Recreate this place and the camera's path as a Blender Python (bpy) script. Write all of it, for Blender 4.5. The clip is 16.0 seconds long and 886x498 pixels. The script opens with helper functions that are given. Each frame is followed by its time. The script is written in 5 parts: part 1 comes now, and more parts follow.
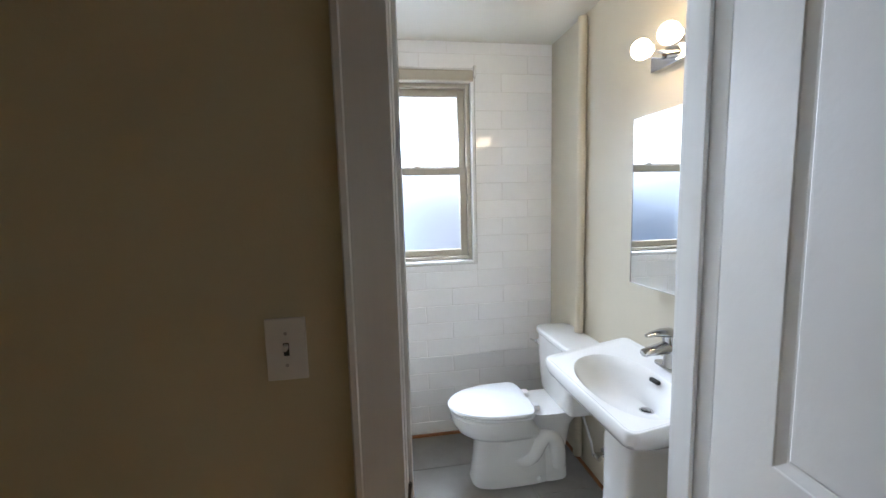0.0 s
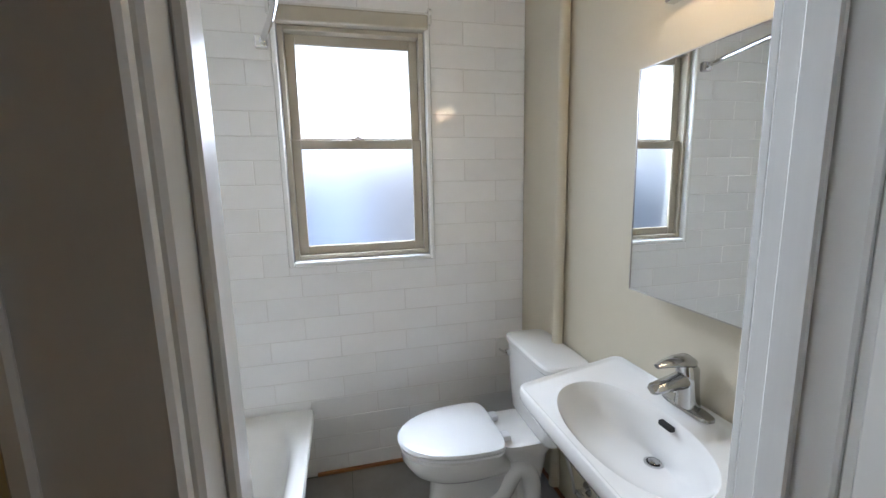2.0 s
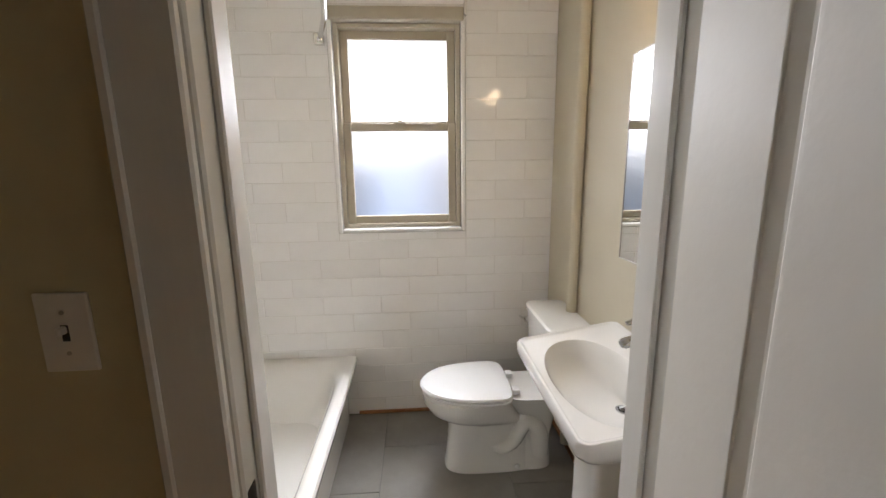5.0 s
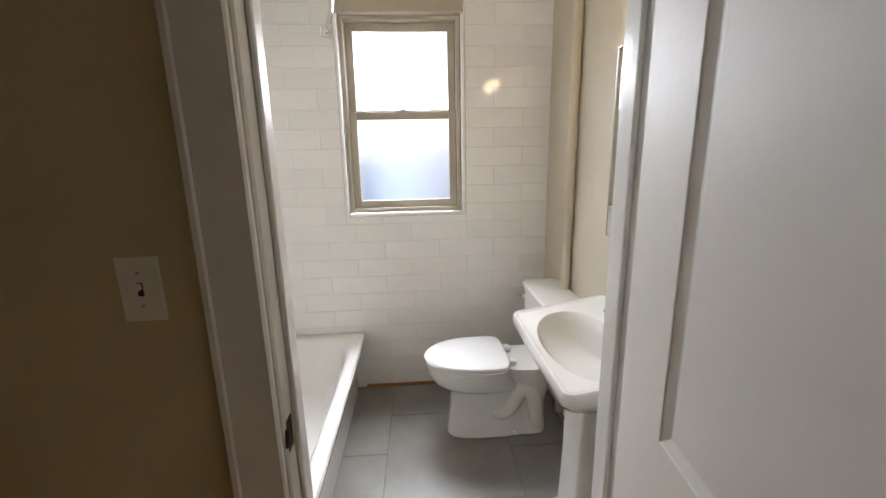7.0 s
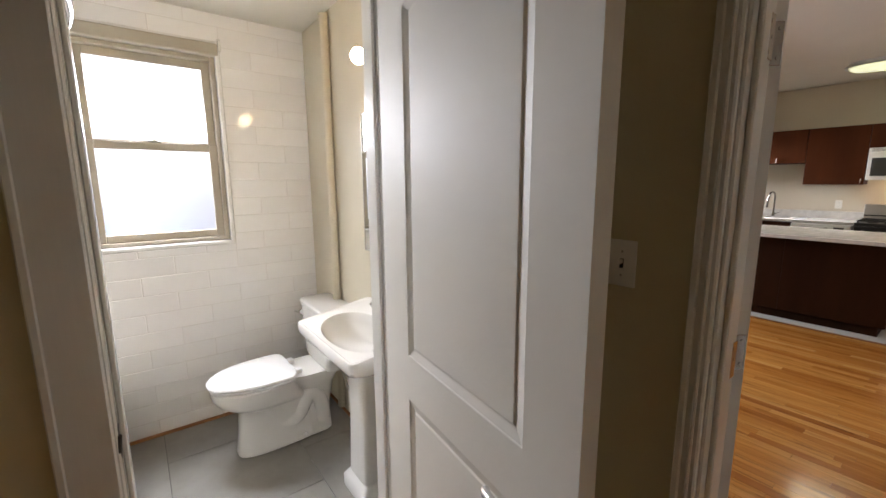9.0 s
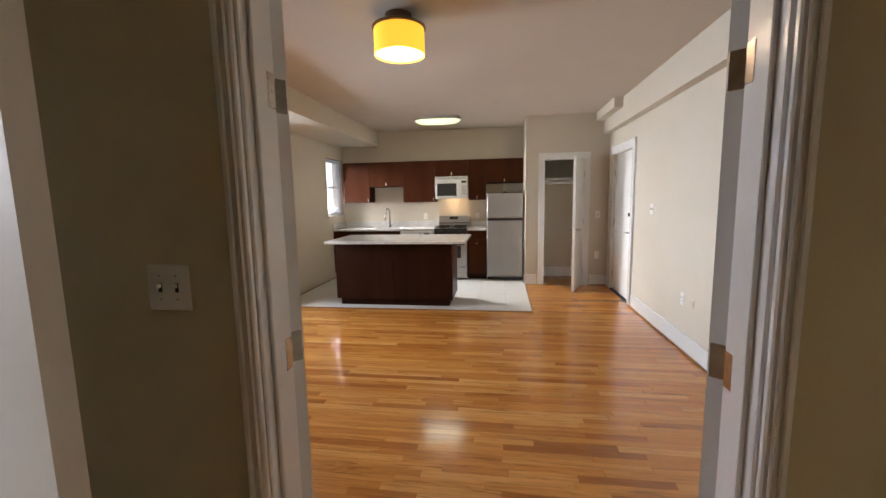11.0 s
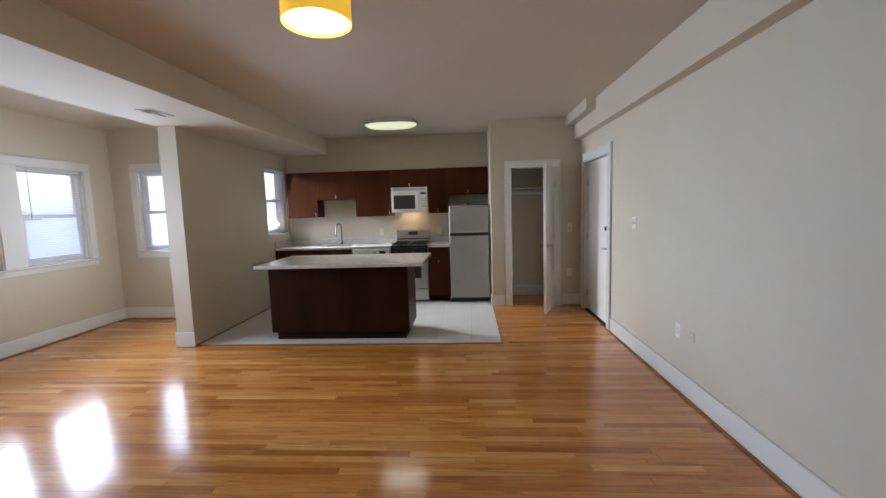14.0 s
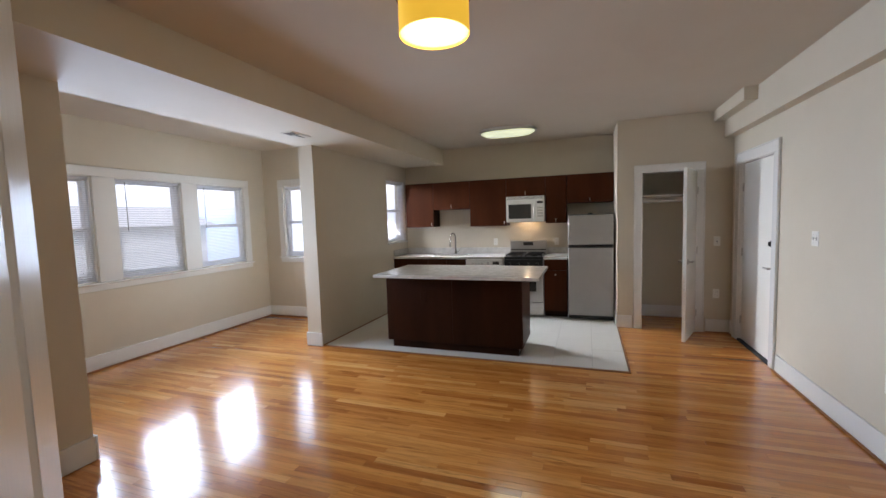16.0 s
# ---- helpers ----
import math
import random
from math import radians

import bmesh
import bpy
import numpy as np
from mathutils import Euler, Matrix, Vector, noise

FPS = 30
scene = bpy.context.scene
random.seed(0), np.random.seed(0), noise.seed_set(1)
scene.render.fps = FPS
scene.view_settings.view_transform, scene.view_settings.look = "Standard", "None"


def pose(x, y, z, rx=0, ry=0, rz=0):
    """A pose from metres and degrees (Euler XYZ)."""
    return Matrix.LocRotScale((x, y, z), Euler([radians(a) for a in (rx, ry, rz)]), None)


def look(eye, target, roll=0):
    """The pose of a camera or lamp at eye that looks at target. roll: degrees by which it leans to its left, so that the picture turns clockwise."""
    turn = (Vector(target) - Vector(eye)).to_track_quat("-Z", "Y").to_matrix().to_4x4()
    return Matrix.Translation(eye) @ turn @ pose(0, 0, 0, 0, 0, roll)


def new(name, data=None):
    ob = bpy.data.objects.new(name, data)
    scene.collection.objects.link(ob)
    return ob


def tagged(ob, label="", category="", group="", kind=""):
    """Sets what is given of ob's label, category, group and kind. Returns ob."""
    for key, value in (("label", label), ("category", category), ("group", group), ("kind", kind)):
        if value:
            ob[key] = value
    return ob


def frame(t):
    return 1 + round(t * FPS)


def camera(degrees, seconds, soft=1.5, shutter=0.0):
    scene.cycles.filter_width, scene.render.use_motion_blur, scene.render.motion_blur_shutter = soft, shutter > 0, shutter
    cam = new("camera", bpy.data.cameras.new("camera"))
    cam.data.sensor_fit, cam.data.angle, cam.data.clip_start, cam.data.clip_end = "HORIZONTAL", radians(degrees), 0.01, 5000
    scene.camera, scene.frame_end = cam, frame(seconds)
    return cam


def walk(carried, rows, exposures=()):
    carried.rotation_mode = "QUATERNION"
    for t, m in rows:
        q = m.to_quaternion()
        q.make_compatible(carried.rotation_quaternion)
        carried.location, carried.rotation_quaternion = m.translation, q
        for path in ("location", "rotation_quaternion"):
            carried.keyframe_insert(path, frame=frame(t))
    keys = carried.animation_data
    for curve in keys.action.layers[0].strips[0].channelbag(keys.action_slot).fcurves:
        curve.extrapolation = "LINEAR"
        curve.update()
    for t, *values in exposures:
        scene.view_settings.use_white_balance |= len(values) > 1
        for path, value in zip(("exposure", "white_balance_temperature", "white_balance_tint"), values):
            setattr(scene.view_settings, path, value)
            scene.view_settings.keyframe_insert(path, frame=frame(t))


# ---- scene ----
cam = camera(95.2, 16.0)
PATH = [
    (0, (0.454, 0.414, 1.473), (0.763, 2.376, 1.245), -1.5),
    (0.5, (0.527, 0.564, 1.46), (0.865, 2.525, 1.262), -1.6),
    (1, (0.549, 0.67, 1.476), (0.945, 2.618, 1.262), -1.5),
    (1.5, (0.571, 0.774, 1.469), (1.01, 2.708, 1.21), -1.5),
    (2, (0.611, 0.848, 1.464), (1.074, 2.768, 1.148), -1.3),
    (2.5, (0.664, 0.877, 1.467), (1.098, 2.796, 1.105), -1.0),
    (3, (0.719, 0.849, 1.46), (1.086, 2.776, 1.071), -0.9),
    (3.5, (0.755, 0.822, 1.447), (1.047, 2.761, 1.054), -1.1),
    (4, (0.763, 0.802, 1.441), (1.002, 2.75, 1.051), -1.2),
    (4.5, (0.769, 0.726, 1.425), (0.967, 2.683, 1.062), -0.8),
    (5, (0.774, 0.596, 1.432), (0.898, 2.554, 1.047), -0.8),
    (7.5, (0.759, 0.461, 1.426), (0.876, 2.406, 0.979), -1.3),
    (8, (0.737, 0.446, 1.4), (1.115, 2.367, 0.992), -1.5),
    (8.5, (0.657, 0.274, 1.416), (1.408, 2.089, 1.041), -0.4),
    (9, (0.572, 0.099, 1.459), (1.764, 1.671, 1.132), -0.3),
    (9.5, (0.522, -0.027, 1.465), (2.092, 1.175, 1.161), -0.6),
    (10, (0.473, -0.11, 1.468), (2.291, 0.673, 1.185), -0.9),
    (10.2, (0.483, -0.142, 1.476), (2.356, 0.503, 1.201), -1.0),
    (12.3, (1.085, -0.209, 1.451), (3.068, -0.103, 1.216), -1.1),
    (12.5, (1.158, -0.216, 1.462), (3.142, -0.121, 1.226), -1.2),
    (13, (1.32, -0.236, 1.47), (3.303, -0.135, 1.233), -1.3),
    (13.5, (1.398, -0.241, 1.475), (3.381, -0.125, 1.245), -1.5),
    (14, (1.412, -0.235, 1.501), (3.398, -0.107, 1.3), -1.7),
    (14.5, (1.4, -0.231, 1.527), (3.389, -0.085, 1.369), -1.7),
    (15, (1.418, -0.231, 1.538), (3.4, -0.007, 1.395), -1.6),
    (15.5, (1.473, -0.235, 1.553), (3.425, 0.174, 1.402), -1.7),
    (16, (1.589, -0.195, 1.552), (3.467, 0.476, 1.4), -1.8),
]
walk(cam, [(t, look(eye, target, roll)) for t, eye, target, roll in PATH],
     exposures=[(0.0, 0.16, 5750, 14), (1.0, -0.17, 5800, 14), (2.0, -0.32, 5950, 15), (3.5, -0.46, 6700, 19), (5.0, -0.28, 7050, 19), (7.5, -0.10, 6750, 18), (8.5, 0.03, 6800, 18), (9.0, 0.3, 6900, 19), (10.0, 0.43, 6950, 20), (12.3, 0.88, 6300, 18), (13.0, 0.18, 6200, 18), (14.0, 0.02, 6250, 18), (16.0, 0.06, 6300, 18)])

# ---- world, light and exposure ----
world = bpy.data.worlds.new("sky")
scene.world = world
world.use_nodes = True
wn, wl = world.node_tree.nodes, world.node_tree.links
sky = wn.new("ShaderNodeTexSky")
sky.sky_type, sky.sun_disc = "NISHITA", False
sky.sun_elevation, sky.sun_rotation = radians(42), radians(200)
wn["Background"].inputs["Strength"].default_value = 0.12
wl.new(sky.outputs["Color"], wn["Background"].inputs["Color"])

sun = new("sun", bpy.data.lights.new("sun", "SUN"))
sun.data.energy, sun.data.angle, sun.data.color = 2.0, radians(12), (1.0, 0.96, 0.9)
sun.matrix_world = look((0, -10, 12), (0, 0, 0))


def daylight(name, centre, aim, width, height, watts, colour=(0.80, 0.90, 1.0), spread=180):
    """Skylight that falls through one window's opening."""
    ob = new(name, bpy.data.lights.new(name, "AREA"))
    ob.data.shape, ob.data.size, ob.data.size_y = "RECTANGLE", width, height
    ob.data.energy, ob.data.color = watts, colour
    ob.data.spread = radians(spread)
    ob.matrix_world = look(centre, aim)
    return ob


daylight("daylight_bath", (0.70, 3.10, 1.88), (-0.05, 1.5, 0.72), 0.56, 0.40, 41, spread=130)
for wx in (4.09, 5.125, 6.16):
    daylight("daylight_sunroom", (wx, 4.825, 1.53), (wx, 4.0, 1.43), 0.62, 1.00, 27, (0.64, 0.81, 1.0), spread=108)
daylight("daylight_sunroom_east", (6.95, 4.08, 1.57), (6.0, 4.08, 1.50), 0.62, 1.00, 10, (0.64, 0.81, 1.0), spread=115)
daylight("daylight_kitchen", (7.97, 2.845, 1.70), (7.52, 0.70, 0.95), 0.58, 0.86, 42, (0.86, 0.94, 1.0), spread=84)
daylight("kitchen_light_tubes", (7.25, 0.83, 2.645), (7.25, 0.83, 0), 0.36, 0.64, 3.5, (0.92, 1.0, 0.80))


def bulb(name, at, radius, watts, colour):
    ob = new(name, bpy.data.lights.new(name, "POINT"))
    ob.data.shadow_soft_size, ob.data.energy, ob.data.color = radius, watts, colour
    ob.location = at
    return ob


WARM = (1.0, 0.72, 0.42)
bulb("living_lamp_bulb", (3.59, 0.53, 2.43), 0.05, 6, (1.0, 0.82, 0.56))
bulb("hood_bulb", (8.22, 0.72, 1.425), 0.02, 1.6, WARM)


# ---- materials ----
def material(name):
    m = bpy.data.materials.new(name)
    m.use_nodes = True
    return m, m.node_tree.nodes, m.node_tree.links, m.node_tree.nodes["Principled BSDF"]


def node(nodes, kind, **values):
    n = nodes.new(kind)
    for key, value in values.items():
        n.inputs[key.replace("_", " ")].default_value = value
    return n


def surface(name, colour, rough, colour2=None, scale=6.0, fine=90.0, bump=0.04, metal=0.0, coat=0.0, vary=0.0, stretch=(1, 1, 1), rough2=None, spread=(0.35, 0.65), spec=0.5):
    """Two scales of variation: broad wear between two colours, and fine grain in the relief. vary: how far single pieces differ."""
    m, ns, ls, b = material(name)
    co = ns.new("ShaderNodeTexCoord")
    mp = ns.new("ShaderNodeMapping")
    mp.inputs["Scale"].default_value = stretch
    ls.new(co.outputs["Object"], mp.inputs["Vector"])
    broad = node(ns, "ShaderNodeTexNoise", Scale=scale, Detail=5.0, Roughness=0.6)
    grain = node(ns, "ShaderNodeTexNoise", Scale=fine, Detail=3.0)
    ls.new(mp.outputs[0], broad.inputs["Vector"])
    ls.new(mp.outputs[0], grain.inputs["Vector"])
    ramp = ns.new("ShaderNodeValToRGB")
    c2 = colour2 or tuple(c * 0.9 for c in colour)
    ramp.color_ramp.elements[0].color, ramp.color_ramp.elements[1].color = (*c2, 1), (*colour, 1)
    ramp.color_ramp.elements[0].position, ramp.color_ramp.elements[1].position = spread
    ls.new(broad.outputs["Fac"], ramp.inputs["Fac"])
    out = ramp.outputs["Color"]
    if vary:
        info, hsv = ns.new("ShaderNodeObjectInfo"), ns.new("ShaderNodeHueSaturation")
        mr = ns.new("ShaderNodeMapRange")
        mr.inputs["To Min"].default_value, mr.inputs["To Max"].default_value = 1 - vary, 1 + vary
        ls.new(info.outputs["Random"], mr.inputs["Value"])
        ls.new(mr.outputs[0], hsv.inputs["Value"])
        ls.new(out, hsv.inputs["Color"])
        out = hsv.outputs["Color"]
    ls.new(out, b.inputs["Base Color"])
    rr = ns.new("ShaderNodeMapRange")
    rr.inputs["To Min"].default_value, rr.inputs["To Max"].default_value = rough, rough2 if rough2 is not None else min(1, rough * 1.25)
    ls.new(broad.outputs["Fac"], rr.inputs["Value"])
    ls.new(rr.outputs[0], b.inputs["Roughness"])
    b.inputs["Specular IOR Level"].default_value = spec
    b.inputs["Metallic"].default_value, b.inputs["Coat Weight"].default_value = metal, coat
    b.inputs["Coat Roughness"].default_value = 0.08
    if bump:
        bp = node(ns, "ShaderNodeBump", Strength=bump, Distance=0.01)
        ls.new(grain.outputs["Fac"], bp.inputs["Height"])
        ls.new(bp.outputs[0], b.inputs["Normal"])
    return m


def glowing(name, colour, strength, rough=0.4):
    m, ns, ls, b = material(name)
    b.inputs["Base Color"].default_value = (*colour, 1)
    b.inputs["Emission Color"].default_value = (*colour, 1)
    b.inputs["Emission Strength"].default_value = strength
    b.inputs["Roughness"].default_value = rough
    return m


PAINT = surface("cream_wall_paint", (0.62, 0.555, 0.44), 0.55, (0.595, 0.53, 0.415), 1.6, 220, 0.05)
HALL_PAINT = surface("tan_hall_paint", (0.58, 0.515, 0.335), 0.5, (0.555, 0.49, 0.315), 1.6, 220, 0.05)
BATH_PAINT = surface("pale_bath_paint", (0.57, 0.515, 0.395), 0.5, (0.54, 0.485, 0.37), 1.8, 160, 0.05)
CEIL = surface("ceiling_paint", (0.585, 0.52, 0.43), 0.7, (0.56, 0.495, 0.405), 1.4, 200, 0.05)
BATH_CEIL = surface("bath_ceiling_paint", (0.74, 0.72, 0.64), 0.5, (0.70, 0.68, 0.60), 1.6, 180, 0.05)
TRIM = surface("white_gloss_trim", (0.76, 0.75, 0.71), 0.18, (0.74, 0.73, 0.69), 2.0, 60, 0.04, rough2=0.25, stretch=(1, 1, 0.08))
DOOR_PAINT = surface("white_door_paint", (0.76, 0.735, 0.67), 0.52, (0.74, 0.715, 0.65), 2.5, 70, 0.04, rough2=0.62, spec=0.3)
PORCELAIN = surface("white_porcelain", (0.80, 0.79, 0.76), 0.07, (0.78, 0.77, 0.74), 3, 20, 0.0, coat=0.4, rough2=0.10)
ENAMEL = surface("white_tub_enamel", (0.85, 0.84, 0.81), 0.10, (0.82, 0.805, 0.77), 2.5, 40, 0.01, coat=0.3, rough2=0.2)
SEAT = surface("white_seat_plastic", (0.80, 0.80, 0.79), 0.2, (0.78, 0.78, 0.77), 4, 60, 0.0)
TILE = surface("white_glazed_tile", (0.85, 0.84, 0.825), 0.05, (0.83, 0.82, 0.805), 7, 26, 0.02, vary=0.025, rough2=0.11)
GROUT = surface("grey_grout", (0.76, 0.74, 0.71), 0.8, (0.66, 0.64, 0.61), 9, 300, 0.1)
FLOOR_TILE = surface("grey_floor_tile", (0.265, 0.25, 0.225), 0.26, (0.215, 0.20, 0.18), 5, 110, 0.05, vary=0.05, rough2=0.42)
KITCHEN_TILE = surface("pale_stone_tile", (0.74, 0.73, 0.68), 0.26, (0.725, 0.715, 0.665), 3, 70, 0.0, vary=0.02, rough2=0.30, stretch=(1, 0.4, 1))
DARK_GROUT = surface("dark_grout", (0.13, 0.125, 0.12), 0.85, None, 9, 300, 0.1)
PALE_GROUT = surface("pale_grout", (0.50, 0.49, 0.46), 0.85, None, 9, 300, 0.1)
CHERRY = surface("dark_cherry_veneer", (0.066, 0.0165, 0.0045), 0.36, (0.042, 0.0105, 0.003), 3, 60, 0.03, stretch=(1.2, 1.2, 0.12), rough2=0.46, vary=0.05, spec=0.12)
CHERRY_FLAT = surface("dark_cherry_panel", (0.032, 0.0105, 0.0042), 0.40, (0.022, 0.007, 0.003), 3, 60, 0.03, stretch=(1.2, 1.2, 0.15), rough2=0.48, spec=0.09)
COUNTER = surface("grey_white_laminate", (0.62, 0.605, 0.57), 0.10, (0.50, 0.485, 0.455), 16, 120, 0.01, rough2=0.2, spread=(0.3, 0.6))
STEEL = surface("brushed_steel", (0.56, 0.55, 0.53), 0.30, (0.52, 0.51, 0.49), 3, 260, 0.03, metal=0.9, stretch=(1, 1, 0.1), rough2=0.42)
FRIDGE = surface("silver_fridge_enamel", (0.41, 0.40, 0.385), 0.38, (0.38, 0.37, 0.355), 3, 260, 0.05, metal=0.35, rough2=0.46)
CHROME = surface("polished_chrome", (0.75, 0.75, 0.75), 0.06, (0.70, 0.70, 0.70), 5, 40, 0.0, metal=1.0, rough2=0.12)
NICKEL = surface("satin_nickel", (0.50, 0.47, 0.43), 0.28, (0.44, 0.41, 0.37), 8, 90, 0.02, metal=1.0, rough2=0.4)
BRONZE = surface("worn_hinge_steel", (0.52, 0.48, 0.43), 0.16, (0.38, 0.33, 0.28), 14, 90, 0.02, metal=1.0, rough2=0.3)
BASIN_CHROME = surface("basin_chrome", (0.56, 0.56, 0.56), 0.08, (0.50, 0.50, 0.50), 5, 40, 0.0, metal=1.0, rough2=0.14)
FAUCET_CHROME = surface("dim_chrome", (0.36, 0.35, 0.34), 0.14, (0.30, 0.29, 0.28), 5, 40, 0.0, metal=1.0, rough2=0.2)
DARK_METAL = surface("dark_bronze_metal", (0.07, 0.06, 0.055), 0.35, None, 8, 90, 0.02, metal=0.8)
BLACK = surface("black_plastic", (0.016, 0.016, 0.016), 0.3, (0.012, 0.012, 0.012), 6, 120, 0.02)
IRON = surface("black_cast_iron", (0.012, 0.012, 0.012), 0.5, None, 9, 150, 0.08)
APPLIANCE = surface("white_appliance_enamel", (0.74, 0.73, 0.70), 0.25, (0.70, 0.69, 0.66), 4, 90, 0.01)
PLASTIC = surface("ivory_plate_plastic", (0.80, 0.78, 0.72), 0.3, (0.78, 0.76, 0.70), 6, 90, 0.0)
WINDOW_TAN = surface("tan_window_vinyl", (0.45, 0.40, 0.31), 0.35, (0.41, 0.36, 0.28), 5, 90, 0.02)
SASH_WHITE = surface("white_window_vinyl", (0.74, 0.75, 0.76), 0.35, (0.70, 0.71, 0.72), 5, 90, 0.02)
SLAT = surface("white_blind_slat", (0.80, 0.80, 0.81), 0.4, (0.77, 0.77, 0.78), 5, 90, 0.0)
_n, _l = SLAT.node_tree.nodes, SLAT.node_tree.links
_t, _m = _n.new("ShaderNodeBsdfTranslucent"), _n.new("ShaderNodeMixShader")
_t.inputs["Color"].default_value, _m.inputs[0].default_value = (0.95, 0.96, 0.98, 1), 0.75
_l.new(_n["Principled BSDF"].outputs[0], _m.inputs[1])
_l.new(_t.outputs[0], _m.inputs[2])
_l.new(_m.outputs[0], _n["Material Output"].inputs["Surface"])
OAK_TRIM = surface("orange_oak_trim", (0.36, 0.15, 0.045), 0.35, (0.25, 0.095, 0.028), 8, 80, 0.05, stretch=(1, 1, 1))
BROWN = surface("brown_canopy_metal", (0.13, 0.075, 0.04), 0.35, None, 6, 80, 0.02, metal=0.5)
DARK_GLASS = surface("dark_glass", (0.05, 0.05, 0.048), 0.05, None, 6, 50, 0.0)
# near-black: the shade inside slots, drain and overflow as colour; also the dark sill
SHADOW_GAP = surface("dark_gap_shade_and_sill", (0.03, 0.028, 0.025), 0.8, None, 6, 120, 0.05)
SIDING = surface("pale_house_siding", (0.74, 0.76, 0.80), 0.7, (0.69, 0.71, 0.75), 3, 80, 0.1)
GROUND = surface("grass_and_soil", (0.10, 0.12, 0.05), 0.9, (0.07, 0.06, 0.04), 0.8, 30, 0.3)
ROOF = surface("pale_roof_shingle", (0.56, 0.57, 0.60), 0.85, None, 5, 60, 0.3)


def oak():
    """Red-oak strips: tone by piece, grain along the strip, amber varnish."""
    m, ns, ls, b = material("varnished_oak_strip")
    co, mp = ns.new("ShaderNodeTexCoord"), ns.new("ShaderNodeMapping")
    mp.inputs["Scale"].default_value = (1.0, 0.07, 1.0)
    info, geo = ns.new("ShaderNodeObjectInfo"), ns.new("ShaderNodeNewGeometry")
    add = ns.new("ShaderNodeMath")
    add.operation = "ADD"
    ls.new(info.outputs["Random"], add.inputs[0])
    ls.new(geo.outputs["Random Per Island"], add.inputs[1])
    frac = ns.new("ShaderNodeMath")
    frac.operation = "FRACT"
    ls.new(add.outputs[0], frac.inputs[0])
    shift = ns.new("ShaderNodeVectorMath")
    shift.operation = "MULTIPLY_ADD"
    shift.inputs[1].default_value = (7.3, 5.1, 3.7)
    comb = ns.new("ShaderNodeCombineXYZ")
    for k in range(3):
        ls.new(frac.outputs[0], comb.inputs[k])
    ls.new(comb.outputs[0], shift.inputs[0])
    ls.new(co.outputs["Object"], shift.inputs[2])
    ls.new(shift.outputs[0], mp.inputs["Vector"])
    grain = node(ns, "ShaderNodeTexNoise", Scale=60.0, Detail=6.0, Roughness=0.65, Distortion=0.6)
    broad = node(ns, "ShaderNodeTexNoise", Scale=9.0, Detail=3.0)
    ls.new(mp.outputs[0], grain.inputs["Vector"])
    ls.new(mp.outputs[0], broad.inputs["Vector"])
    tone = ns.new("ShaderNodeValToRGB")
    e = tone.color_ramp.elements
    e[0].position, e[0].color = 0.0, (0.40, 0.135, 0.025, 1)
    e[1].position, e[1].color = 1.0, (0.80, 0.41, 0.125, 1)
    for p, c in ((0.05, (0.48, 0.172, 0.034, 1)), (0.16, (0.56, 0.212, 0.042, 1)), (0.5, (0.64, 0.258, 0.053, 1)), (0.85, (0.72, 0.325, 0.08, 1))):
        k = e.new(p)
        k.color = c
    ls.new(frac.outputs[0], tone.inputs["Fac"])
    dark = ns.new("ShaderNodeMix")
    dark.data_type, dark.blend_type = "RGBA", "MULTIPLY"
    gr = ns.new("ShaderNodeValToRGB")
    gr.color_ramp.elements[0].position, gr.color_ramp.elements[0].color = 0.30, (0.30, 0.20, 0.14, 1)
    gr.color_ramp.elements[1].position, gr.color_ramp.elements[1].color = 0.50, (1, 1, 1, 1)
    ls.new(grain.outputs["Fac"], gr.inputs["Fac"])
    dark.inputs["Factor"].default_value = 0.35
    ls.new(tone.outputs[0], dark.inputs["A"])
    ls.new(gr.outputs[0], dark.inputs["B"])
    figure = node(ns, "ShaderNodeTexNoise", Scale=22.0, Detail=4.0, Roughness=0.6, Distortion=1.2)
    ls.new(mp.outputs[0], figure.inputs["Vector"])
    fr_ = ns.new("ShaderNodeValToRGB")
    fr_.color_ramp.elements[0].position, fr_.color_ramp.elements[0].color = 0.34, (0.62, 0.52, 0.44, 1)
    fr_.color_ramp.elements[1].position, fr_.color_ramp.elements[1].color = 0.56, (1, 1, 1, 1)
    ls.new(figure.outputs["Fac"], fr_.inputs["Fac"])
    second = ns.new("ShaderNodeMix")
    second.data_type, second.blend_type = "RGBA", "MULTIPLY"
    second.inputs["Factor"].default_value = 0.5
    ls.new(dark.outputs["Result"], second.inputs["A"])
    ls.new(fr_.outputs[0], second.inputs["B"])
    streak = node(ns, "ShaderNodeTexNoise", Scale=15.0, Detail=5.0, Roughness=0.7, Distortion=0.9)
    ls.new(mp.outputs[0], streak.inputs["Vector"])
    sr = ns.new("ShaderNodeValToRGB")
    sr.color_ramp.elements[0].position, sr.color_ramp.elements[0].color = 0.57, (1, 1, 1, 1)
    sr.color_ramp.elements[1].position, sr.color_ramp.elements[1].color = 0.70, (0.36, 0.26, 0.20, 1)
    ls.new(streak.outputs["Fac"], sr.inputs["Fac"])
    third = ns.new("ShaderNodeMix")
    third.data_type, third.blend_type = "RGBA", "MULTIPLY"
    third.inputs["Factor"].default_value = 0.85
    ls.new(second.outputs["Result"], third.inputs["A"])
    ls.new(sr.outputs[0], third.inputs["B"])
    ls.new(third.outputs["Result"], b.inputs["Base Color"])
    rr = ns.new("ShaderNodeMapRange")
    rr.inputs["To Min"].default_value, rr.inputs["To Max"].default_value = 0.12, 0.22
    ls.new(broad.outputs["Fac"], rr.inputs["Value"])
